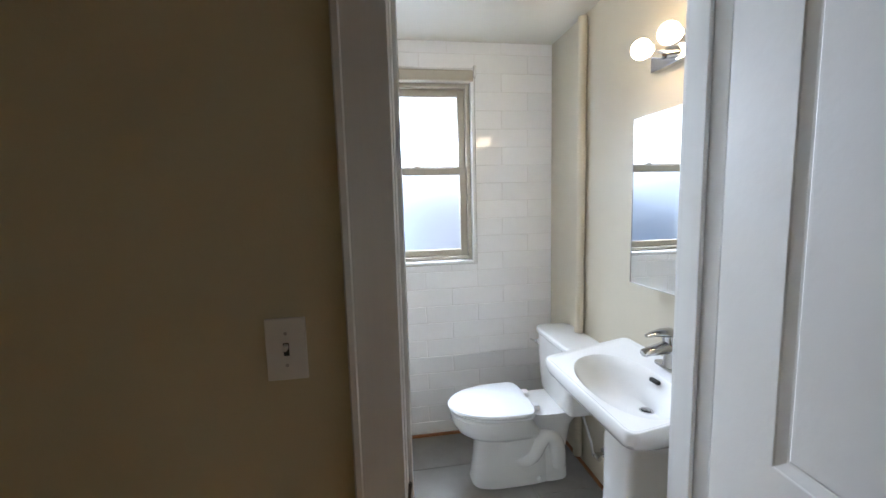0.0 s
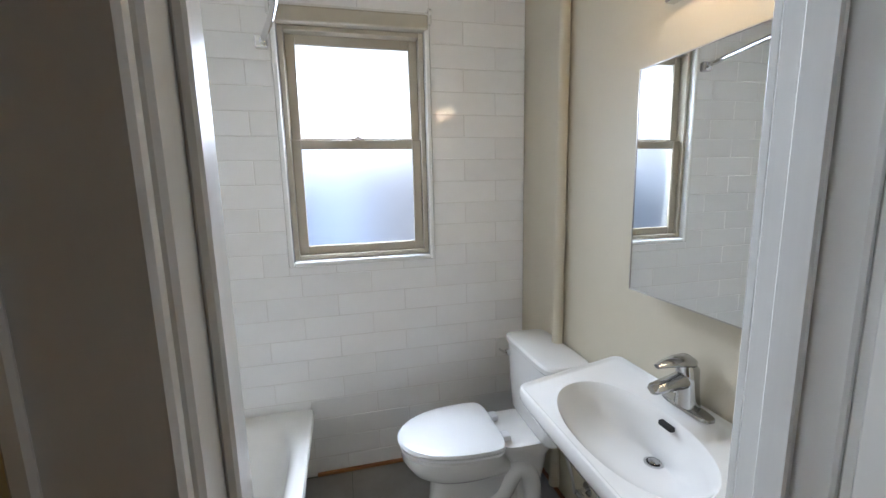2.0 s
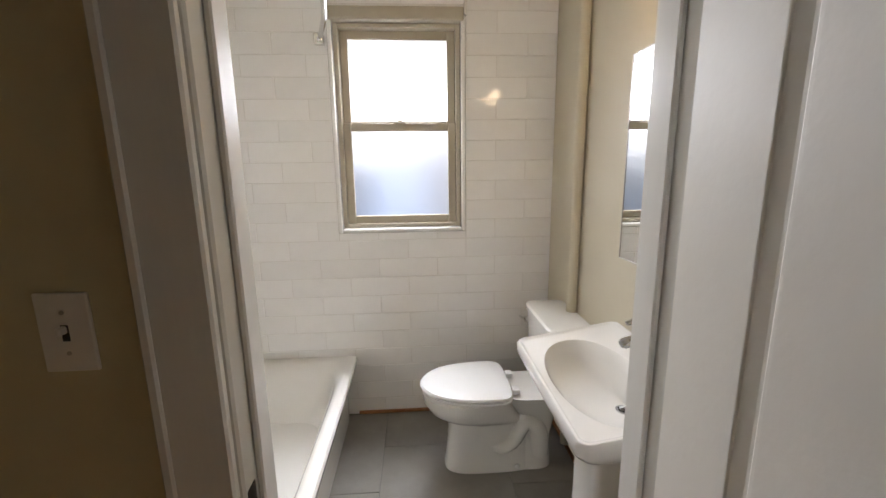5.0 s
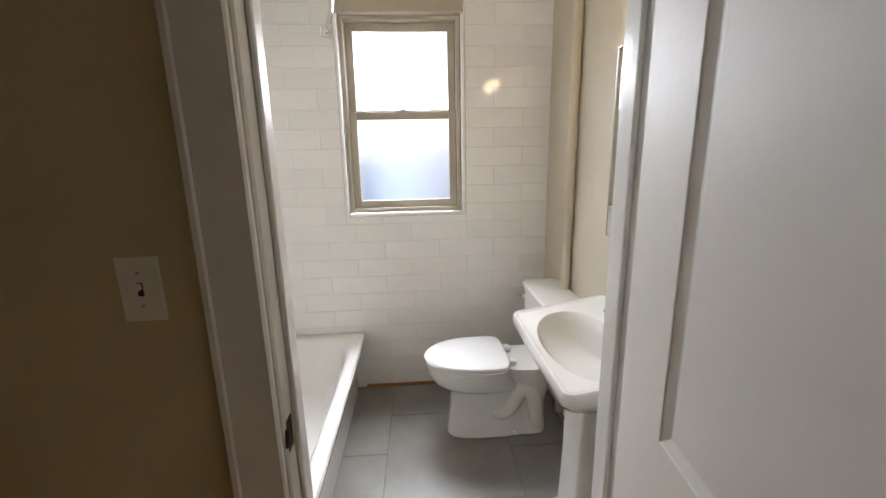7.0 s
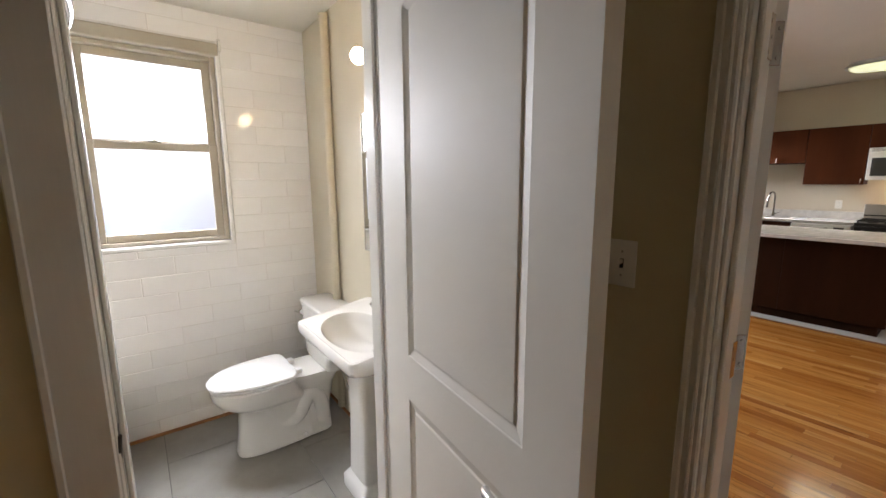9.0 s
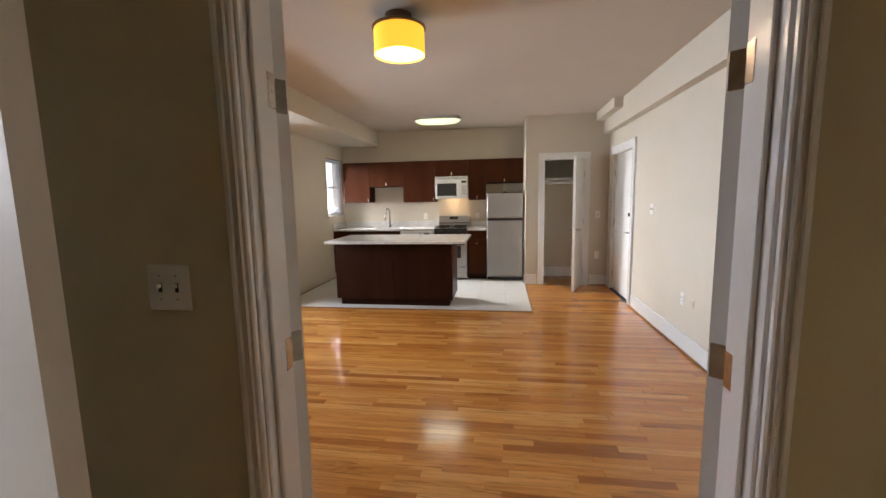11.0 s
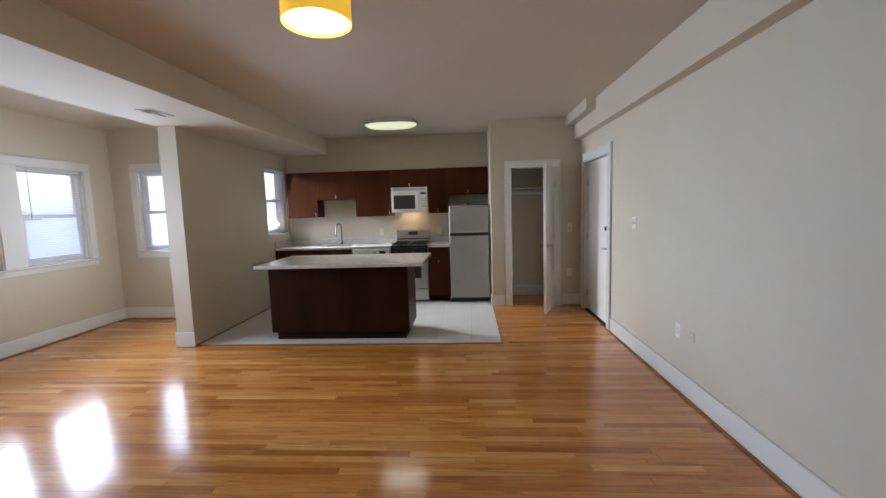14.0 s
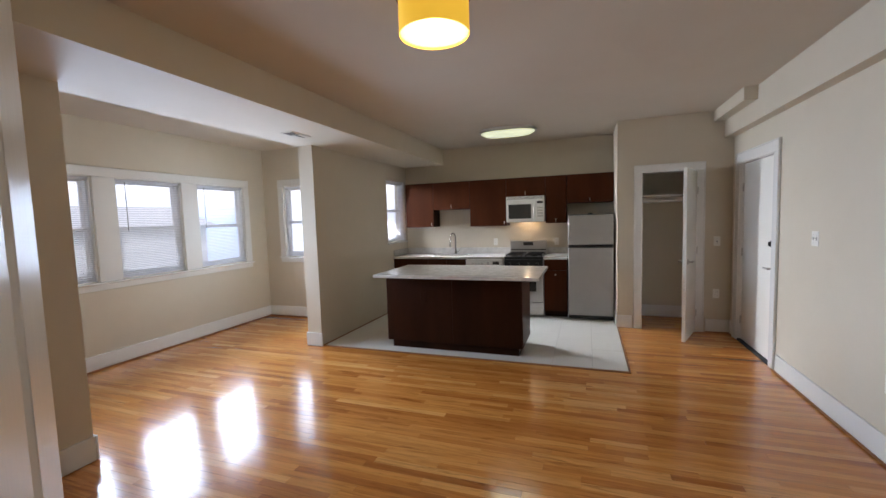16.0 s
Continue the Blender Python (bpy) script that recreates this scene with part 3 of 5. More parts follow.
def doorway_trim(name, axis, face, u0, u1, top, back, wide=0.10, stop=None, wide_low=None):
    """Jamb lining with a stop, and flat casings with a bead on both faces. axis 'y': the wall faces along y."""
    bm = bmesh.new()

    def put(a, b, c, d, z0, z1, bev=0.004):
        if axis == "y":
            box(bm, a, b, c, d, z0, z1, bevel=bev)
        else:
            box(bm, c, d, a, b, z0, z1, bevel=bev)

    t = 0.02
    lo, hi = min(face, back), max(face, back)
    put(u0 - t, u0, lo - 0.002, hi + 0.002, 0, top + t)
    put(u1, u1 + t, lo - 0.002, hi + 0.002, 0, top + t)
    put(u0, u1, lo - 0.002, hi + 0.002, top, top + t)
    full = wide
    for f, s in ((lo, -1), (hi, 1)):
        wide = wide_low if wide_low and s < 0 else full
        a, b = sorted((f + s * 0.002, f + s * 0.020))
        c, d = sorted((f + s * 0.020, f + s * 0.028))
        for v0, v1 in ((u0 - wide, u0 - 0.006), (u1 + 0.006, u1 + wide)):
            put(v0, v1, a, b, 0, top + 0.006)
        put(u0 - wide, u1 + wide, a, b, top + 0.006, top + wide)
        put(u0 - wide, u0 - wide + 0.016, c, d, 0, top + wide, 0.003)
        put(u1 + wide - 0.016, u1 + wide, c, d, 0, top + wide, 0.003)
        put(u0 - wide + 0.016, u1 + wide - 0.016, c, d, top + wide - 0.016, top + wide, 0.003)
        if wide < 0.07:
            for v0 in (u0 - 0.024, u1 + 0.016):
                put(v0, v0 + 0.008, c, d, 0, top + 0.02, 0.003)
    if stop:
        a, b = stop
        for v0, v1 in ((u0, u0 + 0.012), (u1 - 0.012, u1)):
            put(v0, v1, a, b, 0, top, 0.003)
        put(u0 + 0.012, u1 - 0.012, a, b, top - 0.012, top, 0.003)
    tagged(mesh_object(name, bm, TRIM), "white gloss painted door frame and casing", kind="structure")


doorway_trim("trim_bath_doorway", "y", 1.17, 0.492, 1.175, 2.03, 1.29, 0.104, stop=(1.213, 1.255))
doorway_trim("trim_double_doorway", "x", 1.53, -0.724, 0.40, 2.03, 1.66, 0.10, stop=(1.56, 1.60), wide_low=0.052)
doorway_trim("trim_closet_doorway", "x", 7.47, -1.48, -0.88, 2.05, 7.58, 0.105)
doorway_trim("trim_entry_doorway", "y", -1.88, 6.30, 7.20, 2.07, -2.10, 0.125)
structure("door_sill", SHADOW_GAP, "dark worn threshold under the entry door", (6.30, 7.20, -2.02, -1.87, 0.0, 0.02))


def local_thing(name, m, label, category, group=""):
    ob = new(name)
    ob.matrix_world = m
    ORIGIN[ob] = Vector((0, 0, 0))
    return tagged(ob, label, category, group)


def arch_outline(x0, x1, z0, z1, rise, n=12):
    pts = [(x0, z0), (x1, z0)]
    for k in range(n + 1):
        s = k / n
        pts.append((x1 + (x0 - x1) * s, z1 + rise * math.sin(math.pi * s)))
    return pts


def inset(pts, d):
    out = []
    n = len(pts)
    for i in range(n):
        p, q, r = Vector(pts[i - 1]), Vector(pts[i]), Vector(pts[(i + 1) % n])
        e1, e2 = (q - p).normalized(), (r - q).normalized()
        n1, n2 = Vector((-e1.y, e1.x)), Vector((-e2.y, e2.x))
        b = n1 + n2
        b /= max(0.2, b.length_squared / 2)
        out.append((q.x + b.x * d, q.y + b.y * d))
    return out


def panel_face(bm, W, H, z0, outlines, y, out):
    """One face of a panelled door: flat stiles and rails round sunk mouldings with raised fields. out: +1 or -1."""
    xs0, xs1 = outlines[0][0][0], outlines[0][1][0]

    def quad(*p):
        bm.faces.new([bm.verts.new((x, y, z)) for x, z in p])

    quad((0, z0), (xs0, z0), (xs0, H), (0, H))
    quad((xs1, z0), (W, z0), (W, H), (xs1, H))
    low = z0
    for o in outlines:
        quad((xs0, low), (xs1, low), (xs1, o[0][1]), (xs0, o[0][1]))
        top = o[2:]
        low = top[0][1]
    top = outlines[-1][2:]
    for a, b in zip(top, top[1:]):
        quad(b, a, (a[0], H), (b[0], H))
    for o in outlines:
        rings = []
        for d, h in ((0.0, 0.0), (0.002, -0.0005), (0.004, -0.002), (0.022, -0.0065), (0.027, -0.0068), (0.031, -0.0042), (0.036, -0.004)):
            rings.append([bm.verts.new((x, y + out * h, z)) for x, z in inset(o, d)])
        stitch(bm, rings, cap_start=False, cap_end=True)


def square_lever(parent, x, z, y, out, toward):
    bm = bmesh.new()
    rod(bm, (x, y, z), (x, y + out * 0.009, z), 0.029, 24)
    box(bm, x - 0.008, x + 0.008, *sorted((y + out * 0.009, y + out * 0.066)), z - 0.009, z + 0.009, bevel=0.002)
    box(bm, *sorted((x + toward * 0.008, x + toward * 0.105)), *sorted((y + out * 0.054, y + out * 0.066)), z - 0.010, z + 0.010, bevel=0.002)
    return part("lever_handle", bm, NICKEL, parent, "square satin nickel lever handle")


def lever(parent, x, z, y, out, toward, mat=CHROME, label="polished chrome lever handle"):
    bm = bmesh.new()
    rod(bm, (x, y, z), (x, y + out * 0.010, z), 0.032, 24)
    rod(bm, (x, y + out * 0.010, z), (x, y + out * 0.016, z), 0.026, 24, 0.02)
    rod(bm, (x, y + out * 0.016, z), (x, y + out * 0.052, z), 0.011, 16)
    tube(bm, [(x - toward * 0.008, y + out * 0.05, z), (x + toward * 0.03, y + out * 0.054, z + 0.002), (x + toward * 0.07, y + out * 0.052, z + 0.002), (x + toward * 0.105, y + out * 0.046, z - 0.002), (x + toward * 0.115, y + out * 0.040, z - 0.004)], 0.0095)
    return part("lever_handle", bm, mat, parent, label, smooth=True)


def hinge(parent, z, side, mat=NICKEL, jamb=None):
    """Butt hinge: one plate let into the leaf's edge, a knuckled barrel past its face on the given side, one plate on the jamb."""
    bm = bmesh.new()
    box(bm, -0.002, 0.001, *sorted((side * -0.015, side * 0.019)), z - 0.045, z + 0.045, bevel=0.001)
    y = side * 0.027
    for k in range(5):
        rod(bm, (-0.003, y, z - 0.045 + k * 0.018), (-0.003, y, z - 0.0282 + k * 0.018), 0.008, 12)
    for e in (-0.047, 0.045):
        rod(bm, (-0.003, y, z + e), (-0.003, y, z + e + 0.002), 0.0048, 10)
    for a, k in ((-0.006, -0.03), (0.006, 0.0), (-0.006, 0.03)):
        rod(bm, (-0.0035, a, z + k), (-0.001, a, z + k), 0.004, 10)
    h = part("hinge", bm, mat, parent, "worn metal butt hinge")
    if jamb:
        x0, x1, y0, y1 = jamb
        bm = boxed(x0, x1, y0, y1, z - 0.045, z + 0.045, bevel=0.0008)
        for a, k in ((0.3, -0.03), (0.6, 0.0), (0.3, 0.03)):
            rod(bm, (x0 + (x1 - x0) * a, y0 - 0.0006, z + k), (x0 + (x1 - x0) * a, y1 + 0.0006, z + k), 0.004, 10)
        bmesh.ops.transform(bm, matrix=parent.matrix_world.inverted(), verts=bm.verts)
        part("jamb_plate", bm, mat, h)


def panel_door(name, m, W, label, panels, handle_sides, hinge_z, hinge_mat, side, jamb=None, group=""):
    """Hinge edge at x = 0, leaf along +x, 38 mm thick, between z 0.012 and 2.02."""
    d = local_thing(name, m, label, "door", group)
    T, z0, H = 0.019, 0.012, 2.02
    bm = bmesh.new()
    panel_face(bm, W, H, z0, panels, T, 1)
    panel_face(bm, W, H, z0, panels, -T, -1)
    for x in (0, W):
        bm.faces.new([bm.verts.new(p) for p in ((x, -T, z0), (x, T, z0), (x, T, H), (x, -T, H))])
    for z in (z0, H):
        bm.faces.new([bm.verts.new(p) for p in ((0, -T, z), (W, -T, z), (W, T, z), (0, T, z))])
    bmesh.ops.remove_doubles(bm, verts=bm.verts, dist=0.0004)
    part("leaf", bm, TRIM if group else DOOR_PAINT, d)
    hz = 0.962 if group else 0.895
    for s in handle_sides:
        if group:
            square_lever(d, W - 0.062, hz, s * T, s, -1)
        else:
            lever(d, W - 0.062, hz, s * T, s, -1)
    if handle_sides:
        bm = boxed(W - 0.001, W + 0.0015, -0.011, 0.011, hz - 0.03, hz + 0.03, bevel=0.001)
        rod(bm, (W, 0, hz), (W + 0.008, 0, hz), 0.007, 12)
        part("latch_plate", bm, BRONZE, d)
    for z in hinge_z:
        hinge(d, z, side, hinge_mat, jamb)
    return d


two = [arch_outline(0.147, 0.604, 0.24, 0.866, 0.0), arch_outline(0.147, 0.604, 0.992, 1.872, 0.035)]
panel_door("bathroom_door", pose(1.158, 1.128, 0, 0, 0, -96.4), 0.728, "white two-panel door with arched upper panel, standing open", two, (1, -1), (0.25, 1.07, 1.78), NICKEL, 1)
slim = [arch_outline(0.115, 0.445, 0.24, 0.872, 0.0), arch_outline(0.115, 0.445, 1.0, 1.84, 0.035)]
panel_door("double_door_leaf", pose(1.709, 0.408, 0, 0, 0, 51.2), 0.555, "white panelled double-door leaf folded open on worn steel hinges", slim, (1, -1), (0.36, 1.045, 1.75), BRONZE, 1, (1.632, 1.664, 0.3985, 0.4005), group="double doors")
panel_door("double_door_leaf", pose(1.708, -0.727, 0, 0, 0, -40.4), 0.555, "white panelled double-door leaf folded open on worn steel hinges", slim, (1, -1), (0.36, 1.045, 1.75), BRONZE, -1, (1.632, 1.664, -0.7245, -0.7225), group="double doors")


def flush_door(name, m, W, H, label, sides, handle_x, side, bolt=False):
    d = local_thing(name, m, label, "door")
    part("leaf", boxed(0, W, -0.019, 0.019, 0.012, H, bevel=0.003), DOOR_PAINT, d)
    for s in sides:
        lever(d, handle_x, 0.955, s * 0.019, s, -1 if handle_x > W / 2 else 1, NICKEL, "satin nickel lever handle")
        if bolt:
            bm = rod(bmesh.new(), (handle_x - 0.02, s * 0.019, 1.20), (handle_x - 0.02, s * 0.036, 1.20), 0.033, 24)
            box(bm, handle_x - 0.027, handle_x - 0.013, *sorted((s * 0.036, s * 0.058)), 1.178, 1.222, bevel=0.003)
            part("deadbolt", bm, DARK_METAL, d, "dark metal deadbolt")
    for z in (0.25, 1.05, 1.80):
        hinge(d, z, side, NICKEL)
    return d


flush_door("closet_door", pose(7.462, -1.475, 0, 0, 0, 158.5), 0.60, 2.04, "white flush closet door standing open", (1, -1), 0.54, 1)
flush_door("entry_door", pose(7.195, -1.928, 0, 0, 0, 180), 0.89, 2.065, "closed white flush entry door with lever and deadbolt", (-1,), 0.825, -1, bolt=True)

# latch strike in the bathroom jamb
bm = boxed(0.489, 0.4935, 1.176, 1.205, 0.86, 0.93, bevel=0.001)
rod(bm, (0.49, 1.172, 0.875), (0.4945, 1.172, 0.915), 0.004)
solid("strike_plate", bm, DARK_METAL, "worn dark metal strike plate in the door jamb", "strike plate")


def wall_plate(name, centre, normal, label, category, kind, wide=0.072, high=0.117, mat=PLASTIC):
    """Switch or outlet plate in a local frame: x along the wall, y out of it."""
    yaw = math.degrees(math.atan2(normal[1], normal[0])) - 90
    t = local_thing(name, pose(*centre, 0, 0, yaw), label, category, "wall plates")
    part("plate", boxed(-wide / 2, wide / 2, 0, 0.006, -high / 2, high / 2, bevel=0.0025, seg=2), mat, t)
    gangs = (0,) if wide < 0.1 else (-0.023, 0.023)
    for g in gangs:
        if kind == "toggle":
            part("toggle_slot", boxed(g - 0.005, g + 0.005, 0.006, 0.0065, -0.012, 0.012), SHADOW_GAP, t)
            part("toggle", boxed(g - 0.004, g + 0.004, 0.006, 0.020, 0.000, 0.011, bevel=0.002), PLASTIC, t)
            for z in (-0.030, 0.030):
                part("screw", rod(bmesh.new(), (g, 0.0055, z), (g, 0.0072, z), 0.0032, 10), NICKEL, t)
        elif kind == "outlet":
            for z in (-0.02, 0.02):
                o = part("socket", boxed(g - 0.016, g + 0.016, 0.006, 0.0085, z - 0.0135, z + 0.0135, bevel=0.003), PLASTIC, t)
                for s in (-0.006, 0.006):
                    part("slot", boxed(g + s - 0.001, g + s + 0.001, 0.0085, 0.0088, z - 0.003, z + 0.005), SHADOW_GAP, o)
        elif kind == "blank":
            part("jack", rod(bmesh.new(), (g, 0.006, 0), (g, 0.012, 0), 0.005, 12), NICKEL, t)
        else:
            part("rocker", boxed(g - 0.016, g + 0.016, 0.006, 0.0095, -0.033, 0.033, bevel=0.003), PLASTIC, t)
    return t


wall_plate("light_switch", (0.278, 1.17, 1.214), (0, -1), "ivory toggle switch plate beside the bathroom door", "switch", "toggle")
wall_plate("light_switch", (1.53, 0.641, 1.257), (-1, 0), "ivory double toggle switch plate on the hall wall", "switch", "toggle", wide=0.117)
wall_plate("light_switch", (5.54, -1.88, 1.30), (0, 1), "ivory switch plate on the long cream wall", "switch", "toggle", wide=0.10)
wall_plate("power_outlet", (4.65, -1.88, 0.48), (0, 1), "ivory power outlet low on the cream wall", "outlet", "outlet")
wall_plate("cable_jack", (4.45, -1.88, 0.487), (0, 1), "small cable plate painted over like the cream wall", "wall plate", "blank", wide=0.06, high=0.075, mat=PAINT)
wall_plate("power_outlet", (7.47, -1.72, 0.50), (-1, 0), "ivory power outlet beside the closet", "outlet", "outlet")
wall_plate("light_switch", (7.47, -1.72, 1.16), (-1, 0), "ivory switch plate beside the closet", "switch", "toggle")
wall_plate("power_outlet", (8.42, 1.28, 1.12), (-1, 0), "ivory power outlet above the kitchen counter", "outlet", "outlet")
wall_plate("power_outlet", (8.42, 0.27, 1.12), (-1, 0), "ivory power outlet above the kitchen counter", "outlet", "outlet")
wall_plate("light_switch", (2.75, 2.93, 0.55), (0, -1), "ivory power plate by the sunroom opening", "outlet", "outlet")

# ---- bathroom ----
wc = thing("toilet", (1.15, 2.37, 0), "white two-piece toilet with closed lid", "toilet")
CY = 2.37
bm = loft(bmesh.new(), [egg(1.10, CY, 0.012, 0.22, 0.108, 3.5), egg(1.10, CY, 0.04, 0.217, 0.106, 3.5, front=0.985), egg(1.10, CY, 0.15, 0.205, 0.090, 3.2, front=0.99), egg(1.10, CY, 0.245, 0.20, 0.088, 3.0, front=0.99), egg(1.09, CY, 0.262, 0.195, 0.101, 2.7, front=1.03),
                        egg(1.07, CY, 0.280, 0.19, 0.128, 2.4, front=1.16), egg(1.04, CY, 0.312, 0.19, 0.154, 2.3, front=1.22), egg(1.015, CY, 0.36, 0.20, 0.171, 2.2, front=1.17), egg(1.01, CY, 0.398, 0.20, 0.174, 2.2, front=1.16), egg(1.01, CY, 0.405, 0.192, 0.166, 2.2, front=1.16)])
part("bowl", bm, PORCELAIN, wc, smooth=True)
bm = loft(bmesh.new(), [egg(1.30, CY, 0.012, 0.10, 0.10, 3.0), egg(1.31, CY, 0.16, 0.09, 0.075, 2.6), egg(1.32, CY, 0.30, 0.11, 0.09, 2.6), egg(1.31, CY, 0.37, 0.14, 0.13, 3.5), egg(1.31, CY, 0.40, 0.145, 0.135, 4)])
part("pedestal_back", bm, PORCELAIN, wc, smooth=True)
for s in (-1, 1):
    bm = bmesh.new()
    ks = ((1.00, 0.27), (1.03, 0.215), (1.075, 0.150), (1.14, 0.125), (1.20, 0.155), (1.235, 0.215), (1.27, 0.255), (1.315, 0.225), (1.335, 0.15), (1.335, 0.06), (1.335, 0.0))
    path = []
    for k in range(1, len(ks) - 2):
        for q in range(5):
            f = q / 5
            path.append(tuple(0.5 * (2 * b + (c - a) * f + (2 * a - 5 * b + 4 * c - d) * f * f + (3 * b - a - 3 * c + d) * f ** 3) for a, b, c, d in zip(*ks[k - 1:k + 3])))
    tube(bm, [(x, CY + s * (0.028 + 0.032 * min(1.0, i / 12)), z) for i, (x, z) in enumerate(path)], 0.046, 16)
    part("trapway", bm, PORCELAIN, wc, smooth=True)
    part("bolt_cap", lathe(bmesh.new(), (1.22, CY + s * 0.112, 0.035), [(0.014, 0), (0.013, 0.010), (0.007, 0.017), (0.001, 0.019)], 14), SEAT, wc, smooth=True)
bm = loft(bmesh.new(), [egg(1.075, CY, z, rx, ry, 2.15, 44, front=2.66, back=5) for z, rx, ry in ((0.406, 0.108, 0.178), (0.412, 0.113, 0.185), (0.421, 0.112, 0.184))])
part("seat", bm, SEAT, wc, smooth=True)
bm = loft(bmesh.new(), [egg(1.075, CY, z, rx, ry, 2.15, 44, front=2.68, back=5) for z, rx, ry in ((0.4225, 0.110, 0.181), (0.430, 0.1145, 0.187), (0.440, 0.111, 0.182), (0.446, 0.097, 0.162), (0.449, 0.05, 0.085))])
part("lid", bm, SEAT, wc, "closed white plastic lid", smooth=True)
for s in (-0.075, 0.075):
    part("hinge_block", boxed(1.192, 1.228, CY + s - 0.022, CY + s + 0.022, 0.406, 0.432, bevel=0.006, seg=2), SEAT, wc)
bm = loft(bmesh.new(), [egg(1.428, CY, 0.395, 0.082, 0.175, 6), egg(1.426, CY, 0.42, 0.090, 0.192, 7), egg(1.424, CY, 0.60, 0.094, 0.204, 8), egg(1.423, CY, 0.722, 0.096, 0.208, 8)])
part("tank", bm, PORCELAIN, wc, smooth=True)
bm = loft(bmesh.new(), [egg(1.423, CY, 0.7225, 0.100, 0.212, 7), egg(1.422, CY, 0.73, 0.105, 0.219, 7), egg(1.422, CY, 0.748, 0.105, 0.219, 7), egg(1.422, CY, 0.756, 0.098, 0.212, 7), egg(1.422, CY, 0.758, 0.08, 0.19, 6)])
part("tank_lid", bm, PORCELAIN, wc, smooth=True)
bm = rod(bmesh.new(), (1.331, CY + 0.165, 0.675), (1.312, CY + 0.165, 0.675), 0.014, 16)
tube(bm, [(1.314, CY + 0.165, 0.675), (1.306, CY + 0.185, 0.673), (1.304, CY + 0.225, 0.668)], 0.006)
part("flush_lever", bm, CHROME, wc, "chrome flush lever", smooth=True)
# supply stop on the wall
sv = thing("shutoff_valve", (1.50, 2.16, 0.2), "small chrome shutoff valve under the tank", "valve")
bm = rod(bmesh.new(), (1.526, 2.17, 0.20), (1.46, 2.17, 0.20), 0.008)
rod(bm, (1.526, 2.17, 0.20), (1.521, 2.17, 0.20), 0.028, 20)
rod(bm, (1.475, 2.17, 0.20), (1.475, 2.13, 0.20), 0.012)
part("body", bm, CHROME, sv, smooth=True)
part("hose", tube(bmesh.new(), [(1.462, 2.17, 0.20), (1.458, 2.18, 0.26), (1.45, 2.22, 0.33), (1.44, 2.25, 0.395)], 0.006), STEEL, sv)

sk = thing("pedestal_sink", (1.35, 1.725, 0), "white porcelain pedestal sink with square basin", "sink")
SY = 1.712
bm = loft(bmesh.new(), [rrect(1.385, SY, 0.63, 0.09, 0.09, 0.04), rrect(1.375, SY, 0.665, 0.13, 0.15, 0.06), rrect(1.355, SY, 0.700, 0.165, 0.255, 0.07), rrect(1.336, SY, 0.733, 0.188, 0.298, 0.05), rrect(1.331, SY, 0.758, 0.195, 0.310, 0.036), rrect(1.331, SY, 0.790, 0.195, 0.311, 0.034), rrect(1.331, SY, 0.7965, 0.1915, 0.3075, 0.032),
                        rrect(1.331, SY, 0.797, 0.185, 0.301, 0.028), rrect(1.331, SY, 0.792, 0.179, 0.295, 0.026), rrect(1.330, SY, 0.7905, 0.172, 0.287, 0.03), oval(1.300, SY - 0.018, 0.789, 0.130, 0.256, power=2.15), oval(1.300, SY - 0.018, 0.782, 0.124, 0.249, power=2.15), oval(1.304, SY - 0.017, 0.755, 0.116, 0.230, power=2.1), oval(1.320, SY - 0.015, 0.722, 0.098, 0.188), oval(1.352, SY - 0.014, 0.698, 0.068, 0.115), oval(1.398, SY - 0.012, 0.686, 0.028, 0.034)])
for v in bm.verts:
    v.co.z += min(1.0, max(0.0, (v.co.z - 0.68) / 0.09)) * 0.155 * max(0.0, v.co.x - 1.14)
part("basin", bm, PORCELAIN, sk, smooth=True)
bm = loft(bmesh.new(), [egg(1.375, SY, 0.003, 0.125, 0.118, 9), egg(1.375, SY, 0.05, 0.125, 0.118, 9), egg(1.377, SY, 0.066, 0.115, 0.108, 9), egg(1.378, SY, 0.085, 0.100, 0.092, 9), egg(1.38, SY, 0.35, 0.094, 0.084, 9), egg(1.38, SY, 0.56, 0.094, 0.086, 9), egg(1.385, SY, 0.62, 0.098, 0.094, 5), egg(1.378, SY, 0.645, 0.110, 0.115, 4)])
part("pedestal", bm, PORCELAIN, sk, smooth=True)
bm = lathe(bmesh.new(), (1.403, SY - 0.014, 0.687), [(0.026, 0), (0.026, 0.003), (0.020, 0.004), (0.019, 0.001)], 24)
dr = part("drain_ring", bm, CHROME, sk, "chrome pop-up drain", smooth=True)
part("stopper", lathe(bmesh.new(), (1.403, SY - 0.014, 0.6885), [(0.0135, 0.002), (0.015, 0.005), (0.010, 0.008), (0.001, 0.009)], 20), BASIN_CHROME, dr, smooth=True)
part("drain_throat", lathe(bmesh.new(), (1.403, SY - 0.014, 0.6882), [(0.019, 0), (0.019, 0.0006), (0.001, 0.0007)], 20), SHADOW_GAP, dr)
part("overflow", boxed(1.406, 1.4215, SY - 0.060, SY - 0.016, 0.806, 0.820, bevel=0.0025, seg=2), SHADOW_GAP, sk, "dark overflow slot")
fc = thing("faucet", (1.48, 1.69, 0.846), "polished chrome single-lever basin faucet", "faucet")
FX, FY = 1.490, 1.688
part("base_plate", loft(bmesh.new(), [egg(FX, FY, 0.846, 0.026, 0.080, 3, 32), egg(FX, FY, 0.853, 0.025, 0.078, 3, 32), egg(FX, FY, 0.856, 0.021, 0.07, 3, 32)]), BASIN_CHROME, fc, smooth=True)
